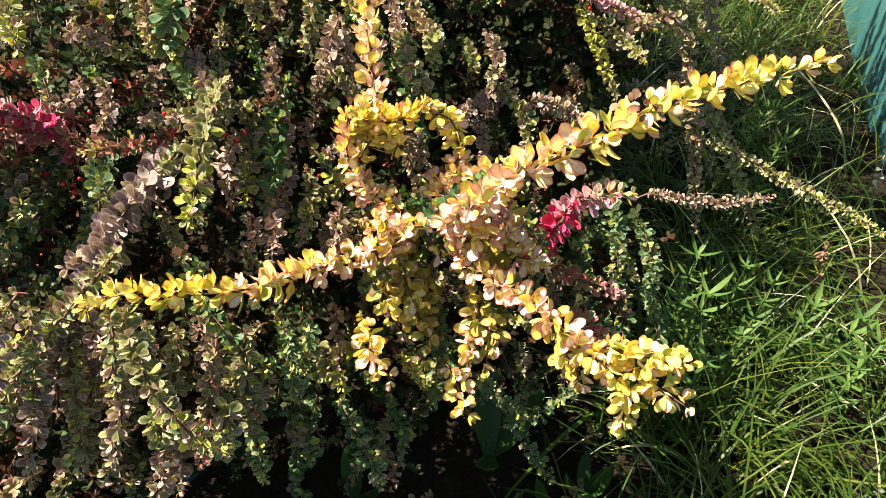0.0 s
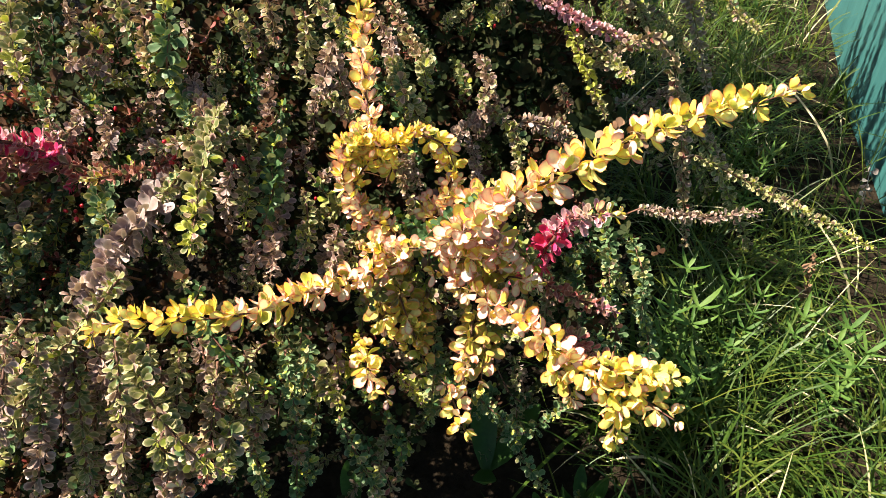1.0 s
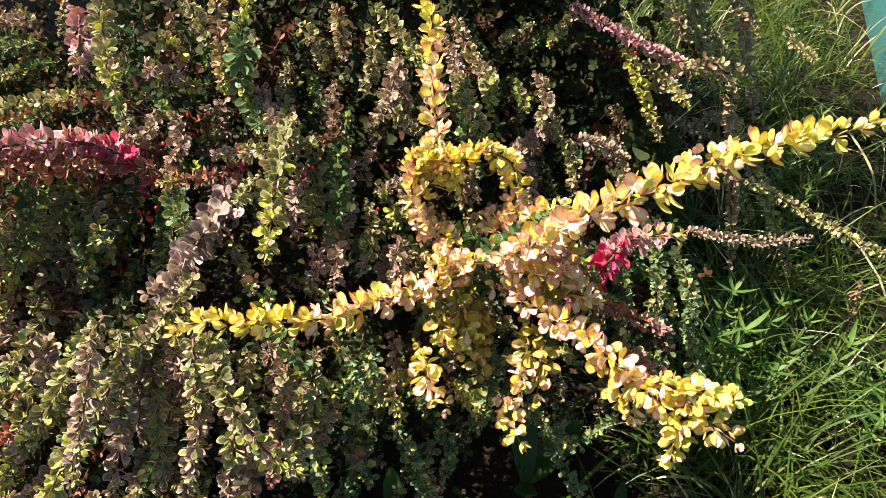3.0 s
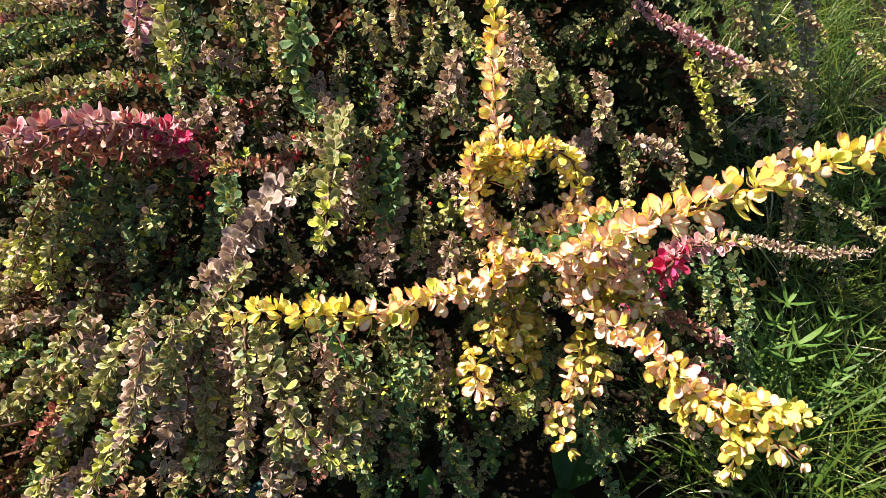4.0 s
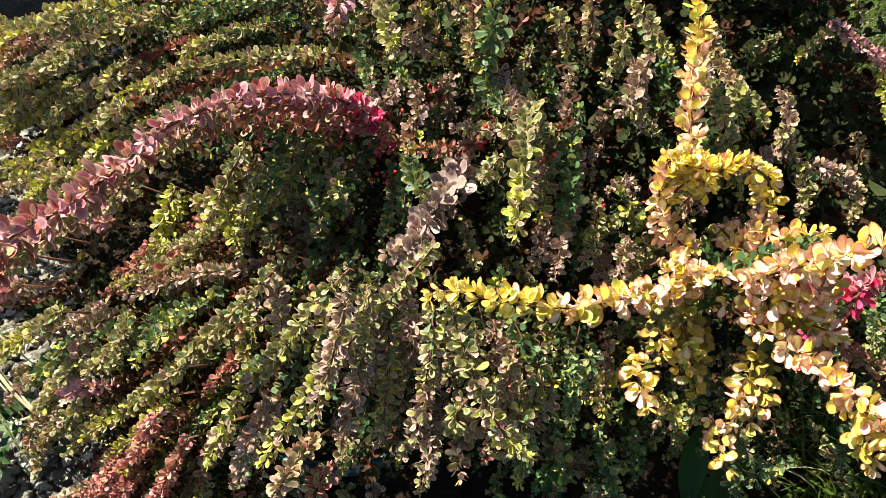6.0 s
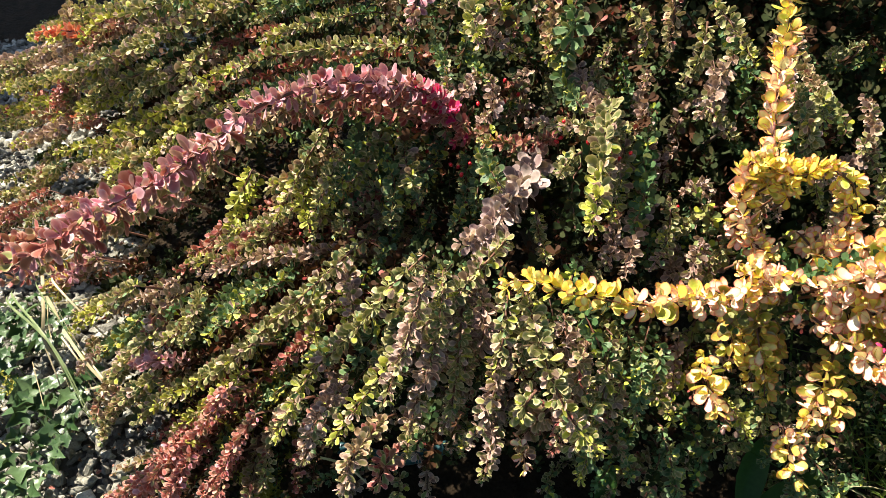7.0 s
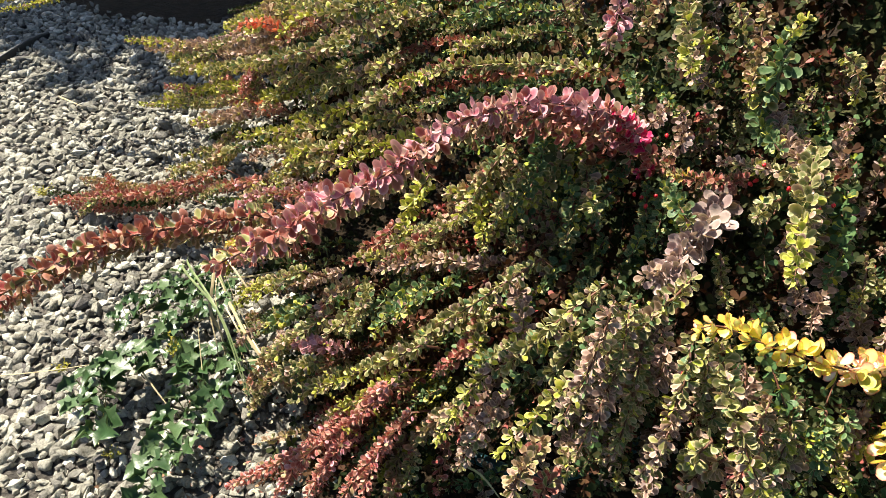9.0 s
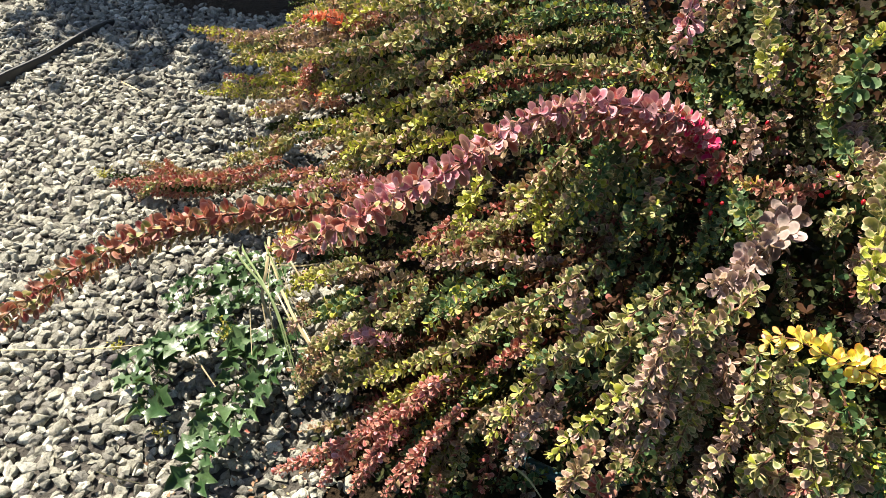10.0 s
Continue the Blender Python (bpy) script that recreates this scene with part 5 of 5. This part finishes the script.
        if top < 0.05 or x < -0.85 - 0.75 * (y - 0.3):
            continue
        p = np.array((x, y, RNG.uniform(0.03, top)))
        way = np.array((RNG.normal(-0.05, 0.08), -0.09, RNG.normal(-0.05, 0.05)))
        undergrowth([p, p + way / 2 + (0, 0, 0.02), p + way], 0.012, "green", 1)
    for k in range(18):
        x, y = RNG.uniform(-0.64, -0.08), RNG.uniform(0.92, 1.28)
        p = np.array((x, y, 0.71 + 0.32 * (y - 1.0) - 0.35 * max(0.0, x) - RNG.uniform(0.0, 0.14)))
        way = np.array((RNG.normal(0, 0.025), RNG.uniform(-0.09, -0.04), RNG.uniform(-0.13, -0.06)))
        undergrowth([p, p + way / 2 + (0, -0.012, 0.015), p + way], 0.0115, "olive", 1, (0.0, 0.03), ("olive", "plum", "green", "green", "inner", "shade_umber", "plum"))
    for k in range(14):
        turn = k * 2 * math.pi / 14 + RNG.normal(0, 0.15)
        foot = HEART + (math.cos(turn) * 0.10, math.sin(turn) * 0.08, -0.02)
        top = HEART + (math.cos(turn) * 0.42, math.sin(turn) * 0.30, RNG.uniform(0.42, 0.6))
        place, way = curve([foot, (foot + top) / 2 + (0, 0, 0.08), top], 0.03)
        v, f = tube(place, way, np.linspace(0.007, 0.003, len(place)), 7)
        part("stem", mesh_of("stem", v - HEART, f, [WOOD]), bush, "grey-brown woody stem")
    part("inner_leaves", inner.mesh("inner_leaves", [LEAF[k] for k in PALETTE]), bush, "olive and green leaves inside the shrub, many in shade-darkened tones", "stuff")
    part("twig_work", twigs.mesh("twig_work", [TWIG]), bush, "thin red-brown twigs", "stuff")


crown()


def berry(x, y, z):
    if "berry" not in single:
        bm = bmesh.new()
        bmesh.ops.create_icosphere(bm, subdivisions=2, radius=1.0)
        for v in bm.verts:
            v.co.z *= 1.5 - 0.2 * v.co.z
        me = bpy.data.meshes.new("berry")
        bm.to_mesh(me)
        bm.free()
        me.materials.append(BERRY)
        me.polygons.foreach_set("use_smooth", np.full(len(me.polygons), True))
        single["berry"] = me
    o = part("berry", single["berry"], bush)
    o.matrix_basis = Matrix.LocRotScale(Vector((x, y, z)) - Vector(HEART), Euler((RNG.normal(0, 0.5), RNG.normal(0, 0.5), 0)), (0.0027,) * 3)


def berries(x, y, z, count, spread=0.03):
    for k in range(count):
        berry(x + RNG.normal(0, spread), y + RNG.normal(0, spread * 0.4), z + RNG.normal(0, spread * 0.7))


berries(-0.345, 0.753, 0.647, 3, 0.016)
berries(-0.314, 0.725, 0.663, 2, 0.016)
berries(-0.263, 0.723, 0.656, 2, 0.016)
berries(-0.258, 0.744, 0.650, 1, 0.016)
berries(-0.462, 0.855, 0.644, 1, 0.016)
berries(-0.463, 0.787, 0.597, 3, 0.016)
berries(-0.497, 0.814, 0.616, 3, 0.016)
berries(-0.508, 0.795, 0.611, 2, 0.016)
berries(-0.449, 0.846, 0.626, 1, 0.016)
berries(-0.565, 0.752, 0.597, 1, 0.016)
berries(-0.454, 0.679, 0.597, 3, 0.016)
berries(-0.468, 0.696, 0.597, 2, 0.016)
berries(0.102, 1.116, 0.643, 2, 0.016)
berries(0.214, 1.085, 0.625, 1, 0.016)
berries(-0.181, 0.754, 0.545, 2, 0.016)
berries(-0.437, 0.882, 0.626, 1, 0.016)
berries(-0.535, 0.749, 0.584, 1, 0.016)


# ---- grass and weeds ----
def lawn():
    n, tufts = 30000, 2600
    cx, cy = RNG.uniform(0.05, 2.0, tufts), RNG.uniform(-0.3, 3.2, tufts)
    tuft = RNG.integers(0, tufts, n)
    x, y = cx[tuft] + RNG.normal(0, 0.014, n), cy[tuft] + RNG.normal(0, 0.014, n)
    comb = RNG.uniform(0, 2 * math.pi, tufts)[tuft]
    keep = (RNG.random(n) < np.clip((x - 0.22) / 0.22 + 0.08 * np.sin(9 * y), 0.04, 1.0)) & (x > 0.10) & (x < 0.76 + 0.235 * y) & ((y < 0.9) | (RNG.random(n) < np.clip(1.0 - 0.8 * (y - 0.85), 0.5, 1.0)))
    keep &= RNG.random(n) < np.clip((0.80 + 0.235 * y - x) / 0.30, 0.35, 1.0)
    x, y, comb = x[keep], y[keep], comb[keep]
    n = len(x)
    long = np.clip(RNG.lognormal(math.log(0.19), 0.40, n), 0.06, 0.42)
    long *= np.clip((0.95 + 0.235 * y - x) / 0.20, 0.7, 1.0)
    head = comb + RNG.normal(0, 0.9, n)
    lean = np.abs(RNG.normal(0.55, 0.35, n))
    droop = RNG.uniform(0.6, 2.0, n)
    half = RNG.uniform(0.0010, 0.0026, n) * np.where(RNG.random(n) < 0.12, 1.8, 1.0)
    rows = 6
    pos = np.stack([x, y, ground_height(x, y)], 1)
    out = np.stack([np.cos(head), np.sin(head), 0 * head], 1)
    across = np.stack([-np.sin(head), np.cos(head), 0 * head], 1)
    verts, rims = [], []
    for r in range(rows):
        t = r / (rows - 1)
        wide = half * (1 - t ** 2.2) + 0.0002
        verts += [pos - across * wide[:, None], pos + across * wide[:, None]]
        a = lean + droop * t
        pos = pos + (long / (rows - 1))[:, None] * (out * np.sin(a)[:, None] + np.array((0, 0, 1.0)) * np.cos(a)[:, None])
        pos[:, 2] = np.maximum(pos[:, 2], 0.01)
    v = np.stack(verts, 1).reshape(-1, 3)
    base = np.arange(n)[:, None, None] * rows * 2
    f = np.array([[2 * r, 2 * r + 1, 2 * r + 3, 2 * r + 2] for r in range(rows - 1)])[None] + base
    dry = np.repeat((RNG.random(n) < 0.03 + 0.07 * (x > 0.62 + 0.235 * y)).astype(int), rows - 1)
    me = mesh_of("grass", v, f.reshape(-1, 4), [GRASS, STRAW], dry, np.tile([0.9, 0.9] * rows, n))
    tagged(new("grass", me), "long unmown green grass with a few dry blades", "grass", kind="stuff")


lawn()


def leafy_weed(x, y, height, size, whorls, lean=(0, 0), material=None, label="tall green weed with whorls of narrow leaves in grass"):
    root = thing("weed", label, "weed", (x, y, float(ground_height(np.array(x), np.array(y)))), group="weeds in the grass")
    place, way = curve([(0, 0, -0.01), (lean[0] * 0.4, lean[1] * 0.4, height * 0.55), (lean[0], lean[1], height)], 0.01)
    v, f = tube(place, way, np.linspace(0.002, 0.001, len(place)))
    stem = part("stem", mesh_of("stem", v, f, [material or WEED]), root)
    for k in range(whorls):
        i = int((0.25 + 0.75 * k / max(1, whorls - 1)) * (len(place) - 1))
        for c in range(5):
            turn = k * 0.8 + c * 2 * math.pi / 5 + RNG.normal(0, 0.15)
            up = 0.35 + 0.6 * (k / whorls) ** 2
            along = np.array([[math.cos(turn), math.sin(turn), up + RNG.normal(0, 0.1)]])
            lv, lf, lr = scatter(LANCE, place[i][None], along, np.array([[0, 0, 1.0]]), np.array([size * RNG.uniform(0.75, 1.1)]))
            part("leaf", mesh_of("leaf", lv, lf, [material or WEED], rim=lr), stem)


def broad_weed(x, y, z, leaves, size):
    root = thing("dock_plant", "low weed with broad dark green leaves", "weed", (x, y, z), group="weeds in the grass")
    for c in range(leaves):
        turn = c * 2 * math.pi / leaves + RNG.normal(0, 0.3)
        along = np.array([[math.cos(turn), math.sin(turn), RNG.uniform(0.9, 1.9)]])
        v, f, r = scatter(BROAD, np.zeros((1, 3)), along, np.array([[-math.cos(turn), -math.sin(turn), 1.0]]), np.array([size * RNG.uniform(0.7, 1.1)]))
        part("leaf", mesh_of("leaf", v, f, [DOCK], rim=r), root)


def dry_blade(label, *points, width=0.0022, skin=STRAW):
    place, way = curve(points, 0.015)
    side = unit(np.cross(way, RNG.normal(size=3) * 0.3 + (0.2, -0.6, 0.8)))
    w = (width * (1 - np.linspace(0, 1, len(place)) ** 3) + 0.0004)[:, None]
    v = np.stack([place - side * w, place + (0, 0, 0.0006), place + side * w], 1).reshape(-1, 3)
    f = [(3 * k + c, 3 * k + c + 1, 3 * k + c + 4, 3 * k + c + 3) for k in range(len(place) - 1) for c in (0, 1)]
    tagged(new("dry_grass_blade", mesh_of("dry_grass_blade", v, f, [skin])), label, "grass blade", group="dry blades")


leafy_weed(0.435, 0.926, 0.28, 0.05, 5, (0.0, -0.02))
leafy_weed(0.439, 0.848, 0.26, 0.055, 5, (0.0, -0.02))
leafy_weed(0.384, 0.826, 0.27, 0.05, 4, (0.0, -0.02))
leafy_weed(0.554, 0.872, 0.26, 0.04, 5, (0.0, -0.02))
leafy_weed(0.544, 0.956, 0.22, 0.04, 4, (0.0, -0.02))
leafy_weed(0.680, 0.741, 0.26, 0.05, 6, (0.0, -0.02))
leafy_weed(0.701, 0.825, 0.22, 0.05, 5, (0.0, -0.02))
leafy_weed(0.422, 0.748, 0.2, 0.065, 3, (0.0, -0.02))
leafy_weed(0.496, 0.808, 0.2, 0.05, 3, (0.0, -0.02))
leafy_weed(0.646, 0.871, 0.2, 0.05, 4, (0.0, -0.02))
# Three more weeds, added only to throw plant shadows on the wall.
leafy_weed(0.74, 1.5, 0.3, 0.04, 9, (0.03, -0.03))
leafy_weed(0.8, 1.85, 0.33, 0.04, 9, (0.03, -0.03))
leafy_weed(0.68, 1.3, 0.26, 0.04, 9, (0.03, -0.03))
broad_weed(0.067, 0.660, 0.0, 3, 0.16)
broad_weed(-0.161, 0.579, 0.0, 3, 0.11)
broad_weed(0.222, 0.584, 0.0, 4, 0.11)
broad_weed(0.165, 0.555, 0.0, 3, 0.10)
dry_blade("long pale dry grass blade arching over the grass", (0.984, 1.437, 0.020), (0.919, 1.437, 0.160), (0.865, 1.573, 0.220), (0.812, 1.719, 0.220), width=0.0022)
dry_blade("straight pale dry stem crossing the shrub's edge", (0.399, 1.386, 0.300), (0.578, 1.612, 0.300), (0.789, 1.896, 0.280), width=0.001)
dry_blade("dry blade leaning against the shrub", (0.370, 0.609, 0.000), (0.322, 0.596, 0.100), (0.267, 0.566, 0.220), width=0.0018)
dry_blade("broad pale dry blade lying over the shrub's edge", (-1.262, 0.591, 0.220), (-1.213, 0.529, 0.200), (-1.197, 0.493, 0.160), (-1.171, 0.484, 0.100), (-1.131, 0.441, 0.010), width=0.0026)
dry_blade("broad green-grey dry blade lying on the shrub", (-1.148, 0.505, 0.200), (-1.067, 0.465, 0.180), (-0.987, 0.442, 0.140), (-0.943, 0.433, 0.120), width=0.0028)
dry_blade("broad pale dry blade lying over the shrub's edge", (-1.249, 0.569, 0.220), (-1.186, 0.532, 0.180), (-1.191, 0.529, 0.180), width=0.003)
dry_blade("thin pale dry blade by the shrub's edge", (-1.240, 0.570, 0.200), (-1.190, 0.505, 0.170), (-1.155, 0.464, 0.060), (-1.136, 0.438, 0.010), width=0.001)
dry_blade("thin pale dry blade by the shrub's edge", (-1.159, 0.503, 0.180), (-1.098, 0.473, 0.170), (-1.078, 0.472, 0.100), width=0.0012)
dry_blade("thin pale dry blade by the shrub's edge", (-1.195, 0.488, 0.150), (-1.159, 0.457, 0.100), (-1.151, 0.436, 0.020), width=0.0009)
dry_blade("thin pale dry blade by the shrub's edge", (-1.100, 0.487, 0.180), (-1.018, 0.451, 0.160), (-0.943, 0.429, 0.100), width=0.0012)
dry_blade("thin pale dry blade by the shrub's edge", (-1.123, 0.582, 0.200), (-1.158, 0.571, 0.200), (-1.166, 0.548, 0.200), width=0.0009)
dry_blade("thin dry stem lying on gravel", (-1.337, 0.383, 0.050), (-1.268, 0.357, 0.050), (-1.176, 0.334, 0.020), width=0.002)
dry_blade("thin dry stem lying on gravel", (-1.646, 0.148, 0.030), (-1.503, 0.251, 0.030), (-1.364, 0.361, 0.040), width=0.0007)
dry_blade("pale twig lying on gravel", (-1.238, 0.088, 0.028), (-1.180, 0.106, 0.030), (-1.140, 0.125, 0.028), width=0.0025)
dry_blade("thin dry stem by the ivy", (-1.194, 0.454, 0.150), (-1.139, 0.385, 0.050), (-1.065, 0.312, 0.010), width=0.0012)
dry_blade("thin dry stem by the ivy", (-1.061, 0.435, 0.150), (-1.020, 0.467, 0.150), (-0.970, 0.505, 0.150), width=0.0015)
dry_blade("thin dry stem by the ivy", (-1.184, 0.541, 0.220), (-1.146, 0.564, 0.220), (-1.101, 0.597, 0.230), width=0.0015)
dry_blade("pale dry blade under the shrub's fringe", (-0.832, 0.389, 0.120), (-0.754, 0.397, 0.120), (-0.695, 0.427, 0.100), width=0.0018)
dry_blade("pale dry blade under the shrub's fringe", (-0.606, 0.427, 0.200), (-0.569, 0.455, 0.150), (-0.525, 0.456, 0.100), width=0.0018)
for k in range(6):
    dx, dy, long = 0.045 * math.sin(2.1 * k), 0.035 * math.cos(1.7 * k), 0.75 + 0.25 * math.sin(3.7 * k + 1)
    dry_blade("faded grass blade hanging over the shrub's edge" if k % 4 else "pale straw blade hanging over the shrub's edge",
              (-1.280 + dx, 0.585 + dy, 0.190), (-1.225 + 0.6 * dx, 0.535 + dy, 0.245 + 0.3 * dy), (-1.225 + 0.135 * long, 0.535 - 0.055 * long + dx, 0.240),
              (-1.225 + 0.255 * long, 0.535 - 0.105 * long + 1.6 * dx, 0.150), width=0.0012 + 0.0004 * (k % 3), skin=FADED if k % 4 else STRAW)
dry_blade("pale stick lying on gravel", (-2.393, 1.011, 0.030), (-2.332, 1.009, 0.030), (-2.283, 1.008, 0.030), width=0.0018)


# ---- ivy on the gravel ----
def ivy(size, spacing, *points, label="trailing ivy with dark green lobed leaves on gravel"):
    points = [(x, y, 0.012 + 0.6 * z) for x, y, z in points]
    root = thing("ivy", label, "ivy", points[0], group="ivy on the gravel")
    base = np.array(points[0])
    place, way = curve(np.array(points) - base, 0.8 * spacing)
    fine, fway = curve(np.array(points) - base, 0.01)
    v, f = tube(fine, fway, np.linspace(0.0018, 0.001, len(fine)))
    vine = part("vine", mesh_of("vine", v, f, [STRAW]), root)
    for k, (p, w) in enumerate(zip(place, way)):
        side = np.array((-w[1], w[0], 0)) * (1 if k % 2 else -1)
        along = (w * RNG.uniform(0.3, 1.0) + side * RNG.uniform(0.3, 1.0))[None] + (0, 0, RNG.uniform(-0.1, 0.25))
        face = np.array([[RNG.normal(0.0, 0.9), RNG.normal(-0.1, 0.9), 1.0]])
        at = p + side * 0.010 + (0, 0, RNG.uniform(0.014, 0.045))
        v, f, r = scatter(IVY_LEAF, at[None], along, face, np.array([size * RNG.uniform(0.50, 1.12)]))
        part("leaf", mesh_of("leaf", v, f, [IVY], rim=r), vine)
        v, f = tube(np.array([p, (p + at) / 2 + (0, 0, 0.004), at]), unit(np.array([at - p] * 3)), [0.0009] * 3, 4)
        part("stalk", mesh_of("stalk", v, f, [WEED]), vine)


def fine_herb(x, y, z, width, height, count, label):
    root = thing("herb_tuft", label, "herb", (x, y, z), group="herbs")
    pile = Pile()
    for k in range(count):
        turn, reach = RNG.uniform(0, 2 * math.pi), width * math.sqrt(RNG.random())
        top = np.array((math.cos(turn) * reach, math.sin(turn) * reach, height * RNG.uniform(0.5, 1)))
        place, way = curve([(top[0] * 0.2, top[1] * 0.2, 0), top * (0.5, 0.5, 0.7), top], 0.008)
        v, f = tube(place, way, np.full(len(place), 0.0005), 3)
        pile.add(v, f)
        m = len(place)
        spin = RNG.uniform(0, 2 * math.pi, m)
        along = np.stack([np.cos(spin), np.sin(spin), RNG.uniform(0, 0.8, m)], 1)
        v, f, r = scatter(LEAF_FAR, place, along, np.tile((0, 0, 1.0), (m, 1)) + RNG.normal(0, 0.3, (m, 3)), RNG.uniform(0.003, 0.008, m))
        pile.add(v, f, 0, r)
    part("foliage", pile.mesh("foliage", [HERB]), root, kind="stuff")


ivy(0.041, 0.0108, (-1.276, 0.472, 0.050), (-1.319, 0.359, 0.050), (-1.360, 0.287, 0.030), (-1.322, 0.240, 0.020))
ivy(0.045, 0.0108, (-1.271, 0.405, 0.050), (-1.337, 0.332, 0.050), (-1.302, 0.274, 0.030), (-1.247, 0.211, 0.020))
ivy(0.045, 0.0108, (-1.194, 0.441, 0.060), (-1.160, 0.373, 0.050), (-1.135, 0.298, 0.030), (-1.098, 0.218, 0.020), (-1.069, 0.172, 0.020))
ivy(0.037, 0.0096, (-1.112, 0.417, 0.050), (-1.092, 0.302, 0.040), (-1.091, 0.242, 0.030))
ivy(0.032, 0.0076, (-1.241, 0.607, 0.120), (-1.346, 0.551, 0.080), (-1.413, 0.505, 0.050), (-1.443, 0.430, 0.030))
ivy(0.029, 0.007, (-1.215, 0.545, 0.120), (-1.307, 0.496, 0.080), (-1.339, 0.453, 0.050))
ivy(0.029, 0.007, (-1.307, 0.608, 0.120), (-1.366, 0.577, 0.100), (-1.411, 0.556, 0.060))
ivy(0.036, 0.0096, (-1.111, 0.471, 0.080), (-1.164, 0.442, 0.060), (-1.232, 0.428, 0.050))
ivy(0.037, 0.0108, (-1.146, 0.499, 0.100), (-1.096, 0.466, 0.060), (-1.084, 0.434, 0.050))
fine_herb(-0.721, 0.425, 0.0, 0.11, 0.38, 90, "tuft of fine yellow-green herb growing through the shrub")
fine_herb(-0.683, 0.485, 0.05, 0.07, 0.33, 40, "tuft of fine yellow-green herb growing through the shrub")
fine_herb(-1.256, 0.429, 0.0, 0.025, 0.11, 16, "small yellow herb among the ivy")
fine_herb(-2.032, 0.675, 0.0, 0.03, 0.03, 20, "small moss tuft between gravel stones")
fine_herb(-1.471, 0.301, 0.0, 0.02, 0.025, 12, "small moss tuft between gravel stones")
fine_herb(-1.219, 0.217, 0.0, 0.02, 0.025, 12, "small moss tuft between gravel stones")


def garden_hose():
    """A short length of hose that shows between the shoots."""
    place, way = curve([(-0.30, 0.93, 0.004), (-0.36, 0.78, 0.002), (-0.43, 0.66, 0.004), (-0.52, 0.58, 0.002), (-0.66, 0.56, 0.0)], 0.02)
    v, f = tube(place, way, np.full(len(place), 0.012), 10)
    f += [tuple(range(10))[::-1], tuple(range(len(v) - 10, len(v)))]
    tagged(new("garden_hose", mesh_of("garden_hose", v, f, [HOSE])), "dark teal garden hose lying on soil under the shrub", "hose")


garden_hose()


def leaf_litter():
    """Fallen dry leaves between the stones along the shrub's edge."""
    n = 700
    y = RNG.uniform(0.0, 1.6, n)
    x = gravel_edge(y) - np.abs(RNG.normal(0, 0.13, n)) + 0.06
    at = np.stack([x, y, ground_height(x, y) + RNG.uniform(0.016, 0.026, n)], 1)
    v, f, r = scatter(LEAF_FAR, at, RNG.normal(0, (1, 1, 0.25), (n, 3)), RNG.normal(0, 0.5, (n, 3)) + (0, 0, 1.0), RNG.uniform(0.006, 0.013, n))
    tagged(new("leaf_litter", mesh_of("leaf_litter", v, f, [DRYSEED, LEAF["rust"], STRAW], np.repeat(RNG.choice(3, n, p=(0.6, 0.25, 0.15)), len(LEAF_FAR[1])), r)),
           "small fallen brown leaves on gravel", "leaf litter", kind="stuff")


leaf_litter()


def seed_stalk(x, y, height, lean, material, label, count):
    """A dry stalk with its withered head."""
    root = thing("dry_stalk", label, "dried flower", (x, y, 0.0))
    place, way = curve([(0, 0, -0.01), (lean[0] * 0.5, lean[1] * 0.5, height * 0.6), (lean[0], lean[1], height)], 0.012)
    v, f = tube(place, way, np.linspace(0.0016, 0.0009, len(place)))
    part("stem", mesh_of("stem", v, f, [material]), root)
    k = RNG.integers(int(len(place) * 0.55), len(place), count)
    v, f, r = scatter(LEAF_FAR, place[k] + RNG.normal(0, 0.003, (count, 3)), RNG.normal(0, 1, (count, 3)) + (0, 0, 0.4), RNG.normal(0, 1, (count, 3)), RNG.uniform(0.008, 0.018, count))
    part("seed_head", mesh_of("seed_head", v, f, [material], rim=r), root)


seed_stalk(0.714, 0.950, 0.22, (-0.02, 0.02), DRYSEED, "brown withered seed stalk standing in grass", 60)
seed_stalk(0.963, 1.259, 0.2, (-0.02, 0.02), PETAL, "pale dry flower stalk in grass", 22)


def shade_tree(x, y):
    """An unseen tree added to the left of the path to throw shade on the far gravel."""
    root = thing("tree", "unseen broad-leaved tree added to shade the far gravel", "tree", (x, y, -0.02))
    place, way = curve([(0, 0, 0), (0.05, -0.08, 1.6), (0.15, -0.25, 3.2), (0.2, -0.4, 4.6)], 0.2)
    v, f = tube(place, way, np.linspace(0.10, 0.03, len(place)), 9)
    part("trunk", mesh_of("trunk", v, f, [WOOD]), root)
    own = np.random.default_rng(3)
    heads = []
    for k in range(9):
        turn = k * 2.4
        top = np.array((0.15 + math.cos(turn) * own.uniform(0.3, 0.85), -0.35 + math.sin(turn) * own.uniform(0.3, 0.85), own.uniform(3.5, 4.9)))
        heads.append(top)
        start = place[int(len(place) * own.uniform(0.5, 0.9))]
        p, w = curve([start, (start + top) / 2 + (0, 0, 0.12), top], 0.15)
        v, f = tube(p, w, np.linspace(0.03, 0.008, len(p)), 6)
        part("limb", mesh_of("limb", v, f, [WOOD]), root)
    n = 10000
    at = np.array(heads)[own.integers(0, 9, n)] + own.normal(0, (0.40, 0.28, 0.26), (n, 3))
    spin = RNG.normal(size=(n, 3))
    v, f, r = scatter(LEAF_MASS, at, spin, RNG.normal(0, 0.6, (n, 3)) + (0, 0, 1.0), RNG.uniform(0.10, 0.16, n))
    part("crown", mesh_of("crown", v, f, [LEAF["green"]], rim=r), root, kind="stuff")


shade_tree(-5.72, 3.36)
